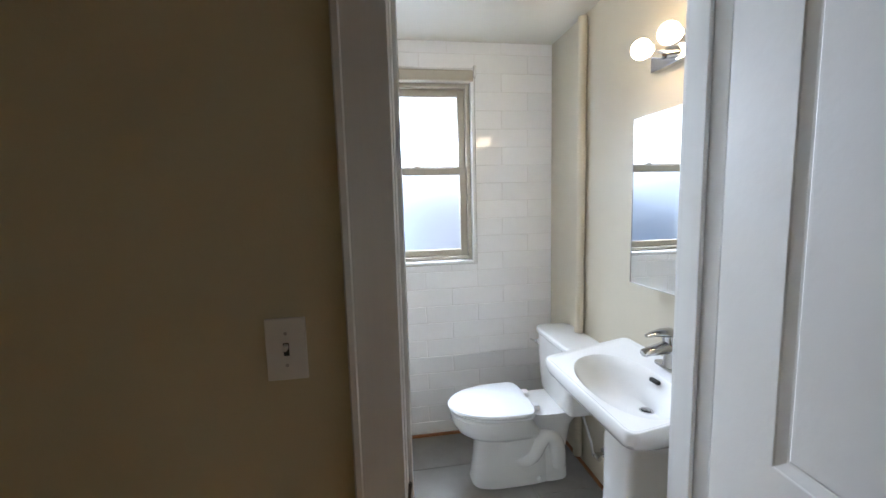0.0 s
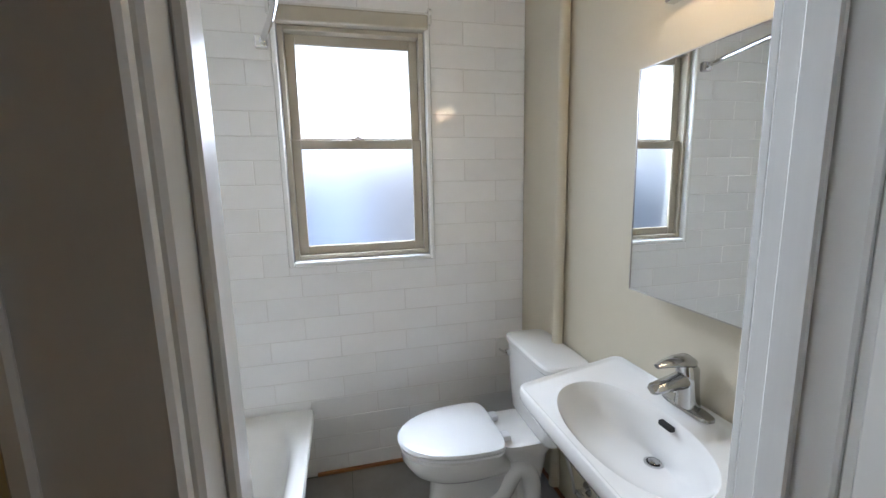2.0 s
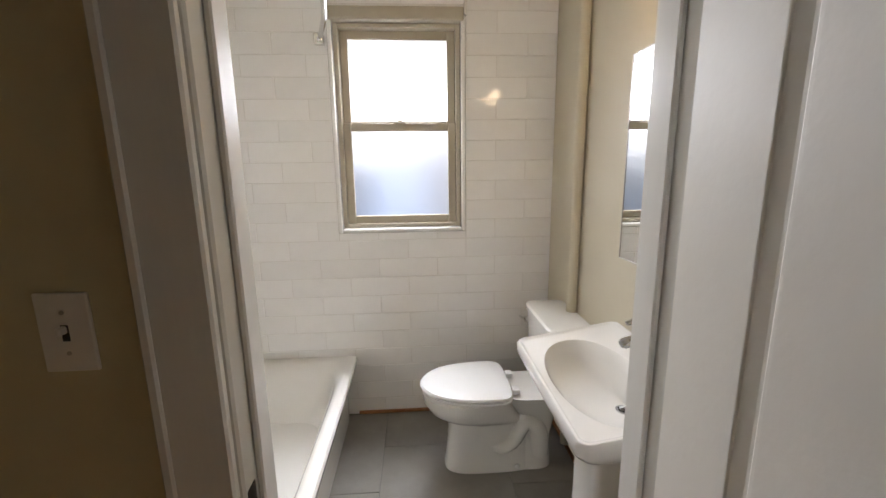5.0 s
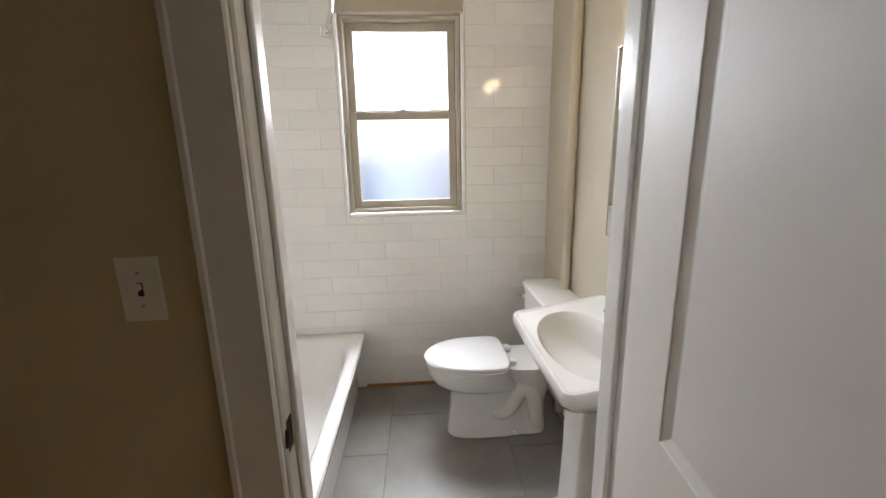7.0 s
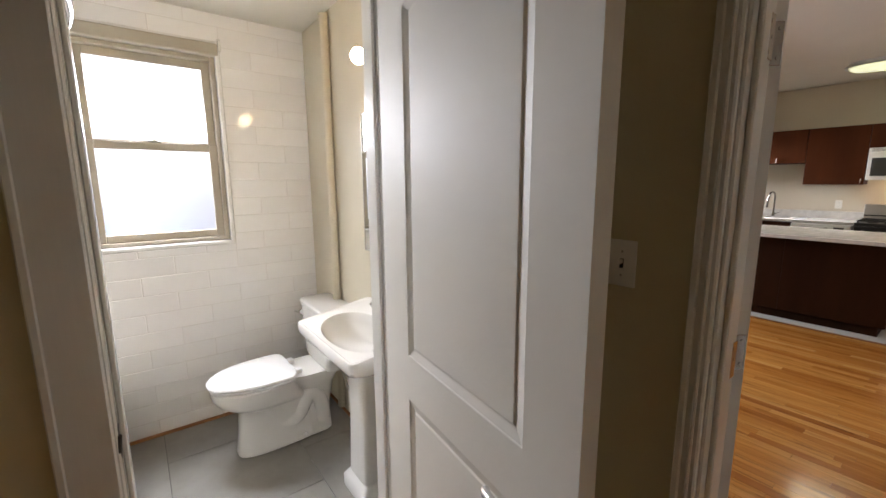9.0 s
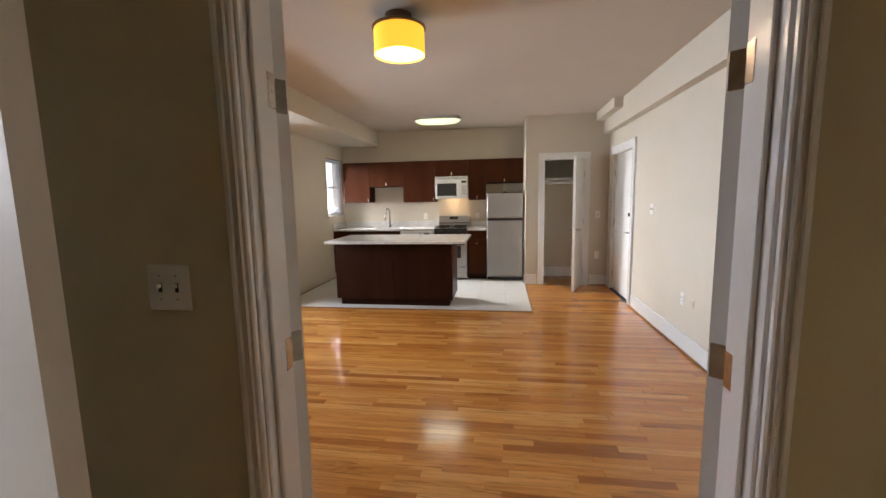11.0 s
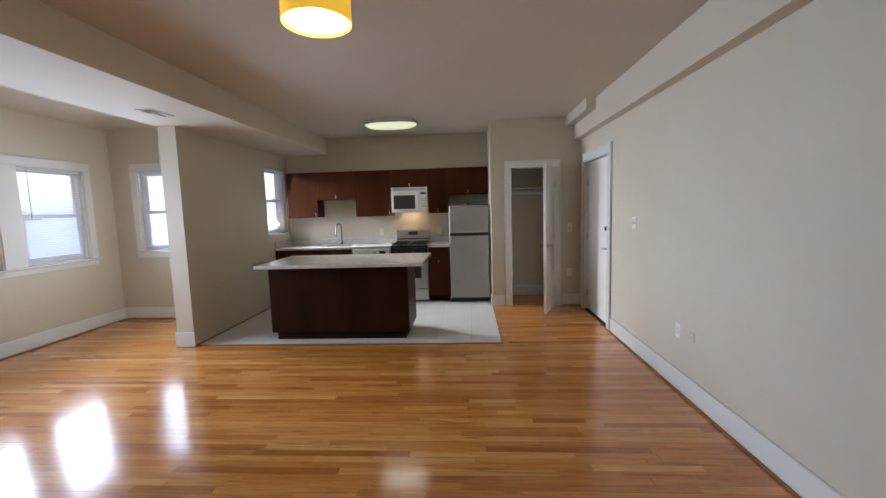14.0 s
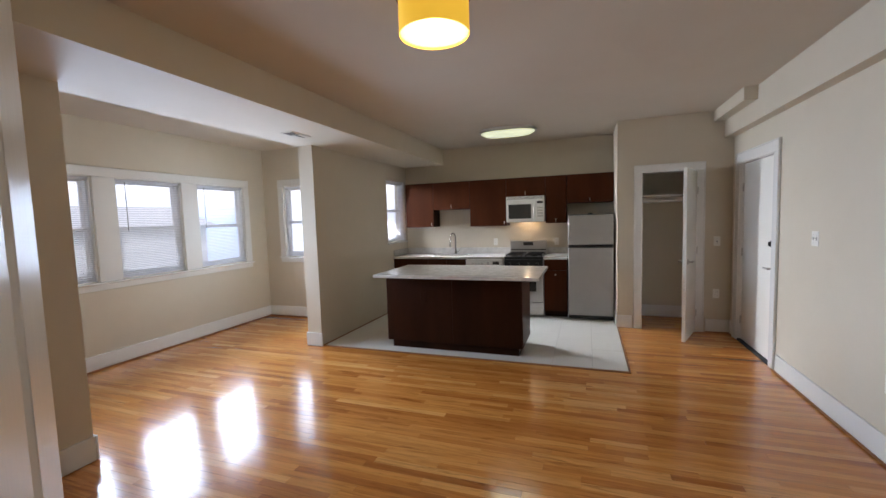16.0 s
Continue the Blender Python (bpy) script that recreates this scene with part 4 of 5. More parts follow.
bm = loft(bmesh.new(), [egg(FX, FY, 0.855, 0.027, 0.033, 2.4, 28), egg(FX - 0.001, FY, 0.889, 0.025, 0.030, 2.2, 28), egg(FX - 0.004, FY, 0.929, 0.026, 0.029, 2.0, 28), egg(FX - 0.008, FY, 0.963, 0.028, 0.030, 2.0, 28), egg(FX - 0.010, FY, 0.975, 0.022, 0.024, 2.0, 28)])
part("body", bm, BASIN_CHROME, fc, smooth=True)
bm = loft(bmesh.new(), [[(FX - 0.012 - 0.108 * q, FY + w * math.cos(a), 0.932 - 0.016 * q + h * math.sin(a)) for a in [k * math.tau / 20 for k in range(20)]] for q, w, h in ((0, 0.024, 0.028), (0.25, 0.024, 0.023), (0.6, 0.023, 0.017), (0.9, 0.022, 0.013), (1.0, 0.014, 0.007))])
rod(bm, (FX - 0.108, FY, 0.918), (FX - 0.109, FY, 0.904), 0.010)
part("spout", bm, BASIN_CHROME, fc, smooth=True)
bm = loft(bmesh.new(), [[(FX + 0.012 - 0.118 * q, FY + w * math.cos(a), 0.979 + 0.030 * q - 0.030 * q * q + h * math.sin(a)) for a in [k * math.tau / 20 for k in range(20)]] for q, w, h in ((0, 0.014, 0.008), (0.18, 0.029, 0.018), (0.45, 0.026, 0.014), (0.8, 0.017, 0.009), (1.0, 0.010, 0.005))])
part("lever", bm, BASIN_CHROME, fc, smooth=True)
part("lift_rod", rod(bmesh.new(), (FX + 0.018, FY - 0.004, 0.855), (FX + 0.018, FY - 0.004, 0.920), 0.003), BASIN_CHROME, fc)

tub = thing("bathtub", (0.02, 2.06, 0), "white enamelled alcove bathtub with straight apron", "bathtub")
TX, TY = 0.026, 2.058
bm = loft(bmesh.new(), [egg(TX - 0.02, TY, 0.008, 0.345, 0.75, 30, 56), egg(TX - 0.02, TY, 0.28, 0.345, 0.75, 30, 56), egg(TX, TY, 0.330, 0.378, 0.754, 40, 56), egg(TX, TY, 0.368, 0.386, 0.758, 40, 56), egg(TX, TY, 0.380, 0.380, 0.753, 40, 56), egg(TX, TY, 0.382, 0.345, 0.70, 14, 56), egg(TX, TY, 0.372, 0.325, 0.675, 8, 56),
                        egg(TX, TY, 0.34, 0.305, 0.655, 6, 56), egg(TX, TY, 0.20, 0.275, 0.605, 5, 56), egg(TX, TY, 0.10, 0.24, 0.55, 4.5, 56), egg(TX, TY, 0.075, 0.18, 0.46, 4, 56), egg(TX, TY, 0.07, 0.05, 0.1, 2, 56)])
part("shell", bm, ENAMEL, tub, smooth=True)
part("drain", lathe(bmesh.new(), (TX, TY - 0.48, 0.0775), [(0.03, 0), (0.03, 0.003), (0.012, 0.004)], 20), CHROME, tub)

rodthing = thing("shower_rod", (0.31, 2.8, 2.07), "curved chrome shower curtain rod without curtain", "curtain rod")
part("bar", tube(bmesh.new(), [(0.312 + 0.15 * math.sin(math.pi * k / 24), 2.80 - 1.49 * k / 24, 2.073) for k in range(25)], 0.0125, 14), CHROME, rodthing, smooth=True)
for y0, y1 in ((2.78, 2.819), (1.296, 1.335)):
    part("flange", boxed(0.287, 0.337, y0, y1, 2.048, 2.098, bevel=0.006, seg=2), CHROME, rodthing, "square chrome wall flange")

mc = thing("mirror_cabinet", (1.49, 1.65, 1.13), "frameless mirror on a shallow wall cabinet", "mirror")
part("body", boxed(1.470, 1.5255, 1.402, 1.896, 1.134, 1.771, bevel=0.002), APPLIANCE, mc)
part("mirror", boxed(1.457, 1.463, 1.400, 1.898, 1.132, 1.773), MIRROR, mc)
bm = bmesh.new()
for b in ((1.398, 1.4008, 1.130, 1.775), (1.8972, 1.900, 1.130, 1.775), (1.4008, 1.8972, 1.130, 1.1328), (1.4008, 1.8972, 1.7722, 1.775)):
    box(bm, 1.455, 1.470, *b)
part("edge_strip", bm, NICKEL, mc)

vl = thing("vanity_light", (1.5, 1.65, 1.97), "chrome three-globe vanity light, lit", "wall lamp")
part("back_plate", boxed(1.492, 1.5255, 1.435, 1.865, 1.935, 2.01, bevel=0.006, seg=2), CHROME, vl)
for y in (1.51, 1.65, 1.79):
    part("socket", rod(bmesh.new(), (1.492, y, 1.985), (1.438, y, 1.992), 0.021, 20), CHROME, vl, smooth=True)
    bm = bmesh.new()
    bmesh.ops.create_uvsphere(bm, u_segments=28, v_segments=18, radius=0.035, matrix=Matrix.Translation((1.403, y, 1.995)))
    part("globe", bm, BULB, vl, "lit opal glass globe", smooth=True)

solid("riser_pipe", rod(bmesh.new(), (1.500, 2.40, 0.05), (1.500, 2.40, 2.37), 0.024, 20), BATH_PAINT, "cream-painted vertical pipe on the bathroom wall", "pipe", smooth=True)
bm = bmesh.new()
box(bm, 0.40, 1.526, 2.800, 2.818, 0.006, 0.024, bevel=0.006, seg=2)
box(bm, 1.508, 1.525, 1.30, 2.80, 0.006, 0.024, bevel=0.006, seg=2)
tagged(mesh_object("trim_bath_floor", bm, OAK_TRIM), "orange oak quarter-round along the bathroom floor", kind="structure")

# ---- kitchen ----
isl = thing("kitchen_island", (6.25, 1.28, 0), "dark cherry kitchen island base on a toe kick", "kitchen island")
part("body", boxed(5.925, 6.545, 0.475, 2.095, 0.10, 0.884, bevel=0.003), CHERRY_FLAT, isl)
part("toe_kick", boxed(5.967, 6.51, 0.515, 2.052, 0.0, 0.10), CHERRY_FLAT, isl)
part("front_panel", boxed(5.917, 5.925, 0.475, 1.262, 0.10, 0.884, bevel=0.002), CHERRY_FLAT, isl)
part("front_panel", boxed(5.917, 5.925, 1.264, 2.095, 0.10, 0.884, bevel=0.002), CHERRY_FLAT, isl)
part("end_panel", boxed(5.93, 6.54, 0.467, 0.475, 0.10, 0.884, bevel=0.002), CHERRY, isl)
part("support_rail", boxed(5.93, 5.97, 0.30, 0.467, 0.845, 0.884, bevel=0.003), CHERRY_FLAT, isl)
part("support_rail", boxed(6.42, 6.46, 0.30, 0.467, 0.845, 0.884, bevel=0.003), CHERRY_FLAT, isl)
part("outlet_plate", boxed(5.911, 5.917, 1.58, 1.65, 0.58, 0.695, bevel=0.002), CHERRY_FLAT, isl, "dark brown outlet plate")
solid("island_worktop", boxed(5.70, 6.705, 0.262, 2.150, 0.885, 0.922, bevel=0.005, seg=2), COUNTER, "grey-white stone-look worktop on the island", "worktop")


def base_unit(label, y0, y1, doors, drawer=True):
    u = thing("base_cabinet", (8.1, (y0 + y1) / 2, 0), label, "cabinet", "base cabinets")
    part("body", boxed(7.822, 8.415, y0, y1, 0.10, 0.884), CHERRY_FLAT, u)
    part("toe_kick", boxed(7.88, 8.41, y0, y1, 0.0, 0.10), CHERRY_FLAT, u)
    w = (y1 - y0) / doors
    for k in range(doors):
        a, b = y0 + k * w + 0.002, y0 + (k + 1) * w - 0.002
        d = part("door", boxed(7.803, 7.821, a, b, 0.105, 0.72 if drawer else 0.88, bevel=0.002), CHERRY, u)
        hy = (a + b) / 2
        part("knob", rod(bmesh.new(), (7.803, hy, 0.66), (7.78, hy, 0.66), 0.008, 12, 0.012), NICKEL, d, "satin nickel knob")
        if drawer:
            part("drawer_front", boxed(7.803, 7.821, a, b, 0.724, 0.88, bevel=0.002), CHERRY, u)


base_unit("dark cherry base cabinet in the kitchen corner", 2.30, 2.925, 1)
base_unit("dark cherry base cabinet under the sink", 1.645, 2.298, 2)
base_unit("narrow dark cherry base cabinet beside the fridge", 0.085, 0.418, 1)

dw = thing("dishwasher", (8.1, 1.335, 0), "white built-in dishwasher under the counter", "dishwasher")
part("body", boxed(7.84, 8.41, 1.037, 1.641, 0.0, 0.88), APPLIANCE, dw)
part("door", boxed(7.795, 7.838, 1.040, 1.638, 0.12, 0.745, bevel=0.006, seg=2), APPLIANCE, dw)
cp = part("control_panel", boxed(7.785, 7.838, 1.040, 1.638, 0.75, 0.878, bevel=0.008, seg=2), APPLIANCE, dw)
part("display", boxed(7.783, 7.7848, 1.10, 1.20, 0.80, 0.85), DARK_GLASS, cp, "dark display window")
part("dial", rod(bmesh.new(), (7.7845, 1.27, 0.822), (7.765, 1.27, 0.822), 0.024, 20), FRIDGE, cp)
for k in range(4):
    part("button", boxed(7.781, 7.7848, 1.36 + k * 0.05, 1.39 + k * 0.05, 0.812, 0.83, bevel=0.002), FRIDGE, cp)

for y0, y1, lab in ((1.018, 2.927, "grey-white stone-look kitchen counter with sink cutout"), (0.078, 0.418, "short grey-white stone-look counter beside the fridge")):
    bm = bmesh.new()
    if y1 > 2:
        for b in ((7.79, 8.415, y0, 1.70), (7.79, 7.93, 1.70, 2.26), (8.30, 8.415, 1.70, 2.26), (7.79, 8.415, 2.26, y1)):
            box(bm, *b, 0.886, 0.922, bevel=0.002)
    else:
        box(bm, 7.79, 8.415, y0, y1, 0.886, 0.922, bevel=0.003)
    solid("worktop", bm, COUNTER, lab, "worktop")
    solid("backsplash", boxed(8.396, 8.4155, y0, y1, 0.9225, 1.025, bevel=0.003), COUNTER, "low stone-look backsplash strip behind the counter", "backsplash")
solid("backsplash", boxed(7.81, 8.395, 2.91, 2.9275, 0.9225, 1.025, bevel=0.003), COUNTER, "low stone-look backsplash strip under the window", "backsplash")
bm = loft(bmesh.new(), [egg(8.115, 1.98, 0.918, 0.186, 0.281, 9, 40), egg(8.115, 1.98, 0.924, 0.192, 0.288, 9, 40), egg(8.115, 1.98, 0.924, 0.175, 0.27, 9, 40), egg(8.115, 1.98, 0.90, 0.17, 0.265, 8, 40), egg(8.115, 1.98, 0.76, 0.16, 0.255, 7, 40), egg(8.115, 1.98, 0.745, 0.05, 0.05, 2, 40)], cap_start=False)
solid("kitchen_sink", bm, STEEL, "stainless steel drop-in kitchen sink", "sink", smooth=True)
kf = thing("kitchen_faucet", (8.345, 1.98, 0.922), "tall chrome gooseneck kitchen faucet", "faucet")
part("base", lathe(bmesh.new(), (8.345, 1.98, 0.922), [(0.028, 0), (0.028, 0.006), (0.019, 0.014), (0.017, 0.05), (0.014, 0.06)], 20), FAUCET_CHROME, kf, smooth=True)
pts = [(8.345, 1.98, 0.97), (8.345, 1.98, 1.18)] + [(8.27 + 0.075 * math.cos(a), 1.98 + 0.02 * (1 - math.cos(a)), 1.20 + 0.085 * math.sin(a)) for a in [math.pi * k / 12 for k in range(13)]] + [(8.19, 2.025, 1.16), (8.185, 2.027, 1.12)]
part("spout", tube(bmesh.new(), pts, 0.0115, 14), FAUCET_CHROME, kf, smooth=True)
part("spray_head", rod(bmesh.new(), (8.185, 2.027, 1.125), (8.180, 2.028, 1.055), 0.014, 16, 0.017), FAUCET_CHROME, kf, smooth=True)
part("side_lever", tube(bmesh.new(), [(8.345, 1.965, 0.955), (8.335, 1.93, 0.965), (8.325, 1.90, 0.985)], 0.006), FAUCET_CHROME, kf)


def upper_unit(label, y0, y1, z0, z1=2.155, doors=1, knob=None):
    u = thing("wall_cabinet", (8.26, (y0 + y1) / 2, z0), label, "cabinet", "wall cabinets")
    part("body", boxed(8.121, 8.4185, y0 + 0.001, y1 - 0.001, z0, z1, bevel=0.002), CHERRY_FLAT, u)
    w = (y1 - y0) / doors
    for k in range(doors):
        a, b = y0 + k * w + 0.002, y0 + (k + 1) * w - 0.002
        d = part("door", boxed(8.101, 8.120, a, b, z0 + 0.003, z1 - 0.003, bevel=0.002), CHERRY, u)
        ky = {"mid": (a + b) / 2, "south": a + 0.03, "north": b - 0.03}[knob or "mid"]
        part("handle", boxed(8.078, 8.088, ky - 0.006, ky + 0.006, z0 + 0.02, z0 + 0.075, bevel=0.003), CHROME, d, "short chrome pull")
        for z in (z0 + 0.025, z0 + 0.070):
            part("handle_post", rod(bmesh.new(), (8.101, ky, z), (8.086, ky, z), 0.003, 8), CHROME, d)


upper_unit("tall dark cherry wall cabinet beside the window", 2.285, 2.80, 1.405, knob="south")
upper_unit("short dark cherry wall cabinet over the sink", 1.638, 2.283, 1.692)
upper_unit("tall dark cherry wall cabinet beside the microwave", 1.030, 1.636, 1.398, knob="south")
upper_unit("short dark cherry wall cabinet over the microwave", 0.415, 1.028, 1.858)
upper_unit("narrow dark cherry wall cabinet", 0.100, 0.413, 1.422)
upper_unit("short dark cherry wall cabinet over the fridge", -0.572, 0.098, 1.720)

mw = thing("microwave", (8.2, 0.72, 1.45), "white over-range microwave with dark window", "microwave")
part("body", boxed(8.06, 8.415, 0.424, 1.016, 1.452, 1.854, bevel=0.004), APPLIANCE, mw)
part("door", boxed(8.030, 8.059, 0.560, 1.016, 1.455, 1.795, bevel=0.007, seg=2), APPLIANCE, mw)
part("window", boxed(8.026, 8.0295, 0.640, 0.965, 1.520, 1.715, bevel=0.001), DARK_GLASS, mw, "dark glass door window")
part("window_frame", boxed(8.0275, 8.0298, 0.625, 0.980, 1.505, 1.730, bevel=0.001), BLACK, mw)
pn = part("control_panel", boxed(8.030, 8.059, 0.424, 0.557, 1.455, 1.795, bevel=0.006, seg=2), APPLIANCE, mw)
part("display", boxed(8.0275, 8.0298, 0.445, 0.535, 1.735, 1.772), DARK_GLASS, pn)
for r in range(4):
    for c in range(3):
        part("key", boxed(8.0283, 8.0298, 0.450 + c * 0.03, 0.470 + c * 0.03, 1.53 + r * 0.042, 1.555 + r * 0.042), FRIDGE, pn)
part("vent_grille", boxed(8.034, 8.059, 0.424, 1.016, 1.800, 1.854, bevel=0.004), APPLIANCE, mw)
for k in range(3):
    part("vent_slot", boxed(8.0325, 8.0338, 0.45, 0.99, 1.812 + k * 0.014, 1.816 + k * 0.014), SHADOW_GAP, mw)
part("door_handle", boxed(8.005, 8.018, 0.578, 0.590, 1.50, 1.76, bevel=0.005), APPLIANCE, mw)

rg = thing("gas_range", (8.1, 0.72, 0), "steel and white gas range with black cooktop", "stove")
part("body", boxed(7.79, 8.40, 0.424, 1.013, 0.03, 0.895, bevel=0.003), BLACK, rg)
part("oven_door", boxed(7.755, 7.788, 0.427, 1.010, 0.235, 0.745, bevel=0.008, seg=2), STEEL, rg)
part("oven_window", boxed(7.752, 7.7548, 0.53, 0.91, 0.40, 0.62), DARK_GLASS, rg)
part("oven_handle", rod(bmesh.new(), (7.72, 0.46, 0.70), (7.72, 0.98, 0.70), 0.011), STEEL, rg)
for y in (0.48, 0.96):
    part("handle_post", rod(bmesh.new(), (7.755, y, 0.70), (7.72, y, 0.70), 0.008), STEEL, rg)
part("drawer", boxed(7.757, 7.788, 0.427, 1.010, 0.035, 0.225, bevel=0.006, seg=2), STEEL, rg)
part("knob_panel", boxed(7.758, 7.788, 0.427, 1.010, 0.755, 0.885, bevel=0.006), BLACK, rg)
for k in range(4):
    part("knob", rod(bmesh.new(), (7.758, 0.51 + k * 0.14, 0.82), (7.73, 0.51 + k * 0.14, 0.82), 0.02, 18, 0.017), BLACK, rg)
part("cooktop", boxed(7.77, 8.33, 0.424, 1.013, 0.896, 0.925, bevel=0.006, seg=2), BLACK, rg)
for bx in (7.91, 8.18):
    for by in (0.57, 0.87):
        g = part("burner", lathe(bmesh.new(), (bx, by, 0.9255), [(0.05, 0), (0.05, 0.008), (0.03, 0.014), (0.03, 0.02), (0.001, 0.022)], 20), IRON, rg, smooth=True)
for by in (0.57, 0.87):
    bm = bmesh.new()
    for y in (by - 0.12, by + 0.12):
        box(bm, 7.80, 8.29, y - 0.006, y + 0.006, 0.945, 0.957)
    for x in (7.80, 7.91, 8.045, 8.18, 8.28):
        box(bm, x - 0.006, x + 0.006, by - 0.114, by + 0.114, 0.945, 0.957)
    for x in (7.806, 8.284):
        for y in (by - 0.118, by + 0.118):
            box(bm, x - 0.006, x + 0.006, y - 0.006, y + 0.006, 0.9255, 0.945)
    part("grate", bm, IRON, rg)
bg = part("backguard", boxed(8.335, 8.395, 0.424, 1.013, 0.896, 1.14, bevel=0.008, seg=2), STEEL, rg)
part("clock_panel", boxed(8.331, 8.3345, 0.64, 0.80, 1.06, 1.115), DARK_GLASS, bg)
part("trim_band", boxed(8.329, 8.3345, 0.43, 1.007, 0.985, 1.0), BLACK, bg)

fr = thing("refrigerator", (8.05, -0.245, 0), "silver top-freezer refrigerator with black sides", "refrigerator")
part("body", boxed(7.795, 8.405, -0.553, 0.064, 0.03, 1.545, bevel=0.006, seg=2), BLACK, fr)
part("fridge_door", boxed(7.733, 7.79, -0.549, 0.066, 0.075, 1.075, bevel=0.014, seg=3), FRIDGE, fr)
part("freezer_door", boxed(7.733, 7.79, -0.549, 0.066, 1.105, 1.535, bevel=0.014, seg=3), FRIDGE, fr)
part("door_gap", boxed(7.752, 7.79, -0.545, 0.062, 1.0755, 1.1045), BLACK, fr)
part("fridge_grip", boxed(7.722, 7.75, -0.545, 0.062, 1.064, 1.084, bevel=0.006, seg=2), BLACK, fr, "black door grip strip")
part("hinge_cover", boxed(7.75, 7.83, -0.27, -0.21, 1.5455, 1.563, bevel=0.005), BLACK, fr)
part("kick_grille", boxed(7.75, 7.80, -0.549, 0.062, 0.02, 0.07), BLACK, fr)
for y in (-0.5, 0.01):
    for x in (7.83, 8.36):
        part("foot", rod(bmesh.new(), (x, y, 0), (x, y, 0.03), 0.018, 12), BLACK, fr)

# ---- closet ----
cs = thing("closet_shelf", (7.9, -1.18, 1.74), "white closet shelf with hanging rod", "shelf")
part("board", boxed(7.78, 8.218, -1.778, -0.68, 1.755, 1.775, bevel=0.002), TRIM, cs)
part("cleat", boxed(8.20, 8.2195, -1.778, -0.68, 1.68, 1.754, bevel=0.002), TRIM, cs)
part("rod", rod(bmesh.new(), (7.93, -1.778, 1.69), (7.93, -0.68, 1.69), 0.016, 16), TRIM, cs, smooth=True)

# ---- ceiling fixtures ----
ll = thing("ceiling_lamp", (3.59, 0.53, 2.75), "yellow fabric drum ceiling lamp, lit", "ceiling lamp")
part("canopy", lathe(bmesh.new(), (3.59, 0.53, 2.652), [(0.180, 0.0), (0.189, 0.003), (0.189, 0.014), (0.178, 0.021), (0.10, 0.026), (0.095, 0.0975)], 40), BROWN, ll, "brown metal ceiling plate", smooth=True)
bm = bmesh.new()
n = 64
stitch(bm, [[bm.verts.new((3.59 + r * math.cos(k * math.tau / n), 0.53 + r * math.sin(k * math.tau / n), z)) for k in range(n)] for r, z in ((0.176, 2.651), (0.178, 2.648), (0.178, 2.482), (0.176, 2.478), (0.174, 2.482), (0.174, 2.648))], cap_start=False, cap_end=False)
part("shade", bm, SHADE, ll, "glowing yellow fabric drum", smooth=True)
dfz = lathe(bmesh.new(), (3.59, 0.53, 2.488), [(0.173, 0.004), (0.172, 0.0), (0.10, -0.003), (0.001, -0.004)], 48)
part("diffuser", dfz, DIFFUSER, ll, "glowing white bottom diffuser", smooth=True)
part("finial", lathe(bmesh.new(), (3.59, 0.53, 2.468), [(0.004, 0), (0.010, 0.004), (0.009, 0.010), (0.004, 0.0155)], 16), NICKEL, ll, smooth=True)

kl = thing("kitchen_ceiling_light", (7.25, 0.83, 2.75), "oval fluorescent ceiling light with metal rim, lit", "ceiling light")
part("pan", loft(bmesh.new(), [egg(7.25, 0.83, 2.7495, 0.20, 0.36, 2.6, 48), egg(7.25, 0.83, 2.715, 0.21, 0.375, 2.6, 48)]), APPLIANCE, kl, smooth=True)
part("lens", loft(bmesh.new(), [egg(7.25, 0.83, 2.714, 0.206, 0.368, 2.6, 48), egg(7.25, 0.83, 2.69, 0.20, 0.358, 2.6, 48), egg(7.25, 0.83, 2.665, 0.17, 0.31, 2.5, 48), egg(7.25, 0.83, 2.655, 0.10, 0.19, 2.4, 48)]), LENS, kl, "glowing opal lens", smooth=True)
bm = bmesh.new()
n = 48
stitch(bm, [[bm.verts.new(p) for p in egg(7.25, 0.83, z, a, b, 2.6, n)] for z, a, b in ((2.716, 0.211, 0.376), (2.714, 0.222, 0.392), (2.698, 0.222, 0.392), (2.696, 0.206, 0.366))], False, False)
part("rim", bm, STEEL, kl, "thin brushed metal rim", smooth=True)

vg = thing("ceiling_vent", (5.18, 2.7, 2.48), "white ceiling air register under the beam", "vent")
part("frame", boxed(5.03, 5.33, 2.62, 2.78, 2.4735, 2.4795, bevel=0.002), CEIL, vg)
for k in range(3):
    part("slot", boxed(5.05, 5.17, 2.645 + k * 0.04, 2.667 + k * 0.04, 2.472, 2.4738), SHADOW_GAP, vg, "dark strip for the shaded slot between blades")
part("damper_slot", boxed(5.185, 5.315, 2.69, 2.712, 2.472, 2.4738), SHADOW_GAP, vg, "dark strip for the shaded slot between blades")
solid("floor_outlet_cover", boxed(3.33, 3.41, 0.02, 0.16, 0.0005, 0.004, bevel=0.001), OAK, "small oak-coloured cover plate in the floor", "floor plate")

# ---- outside ----
ground = structure("ground", GROUND, "grass and bare soil round the house", (-400, 400, -400, 400, -1.4, -1.3))


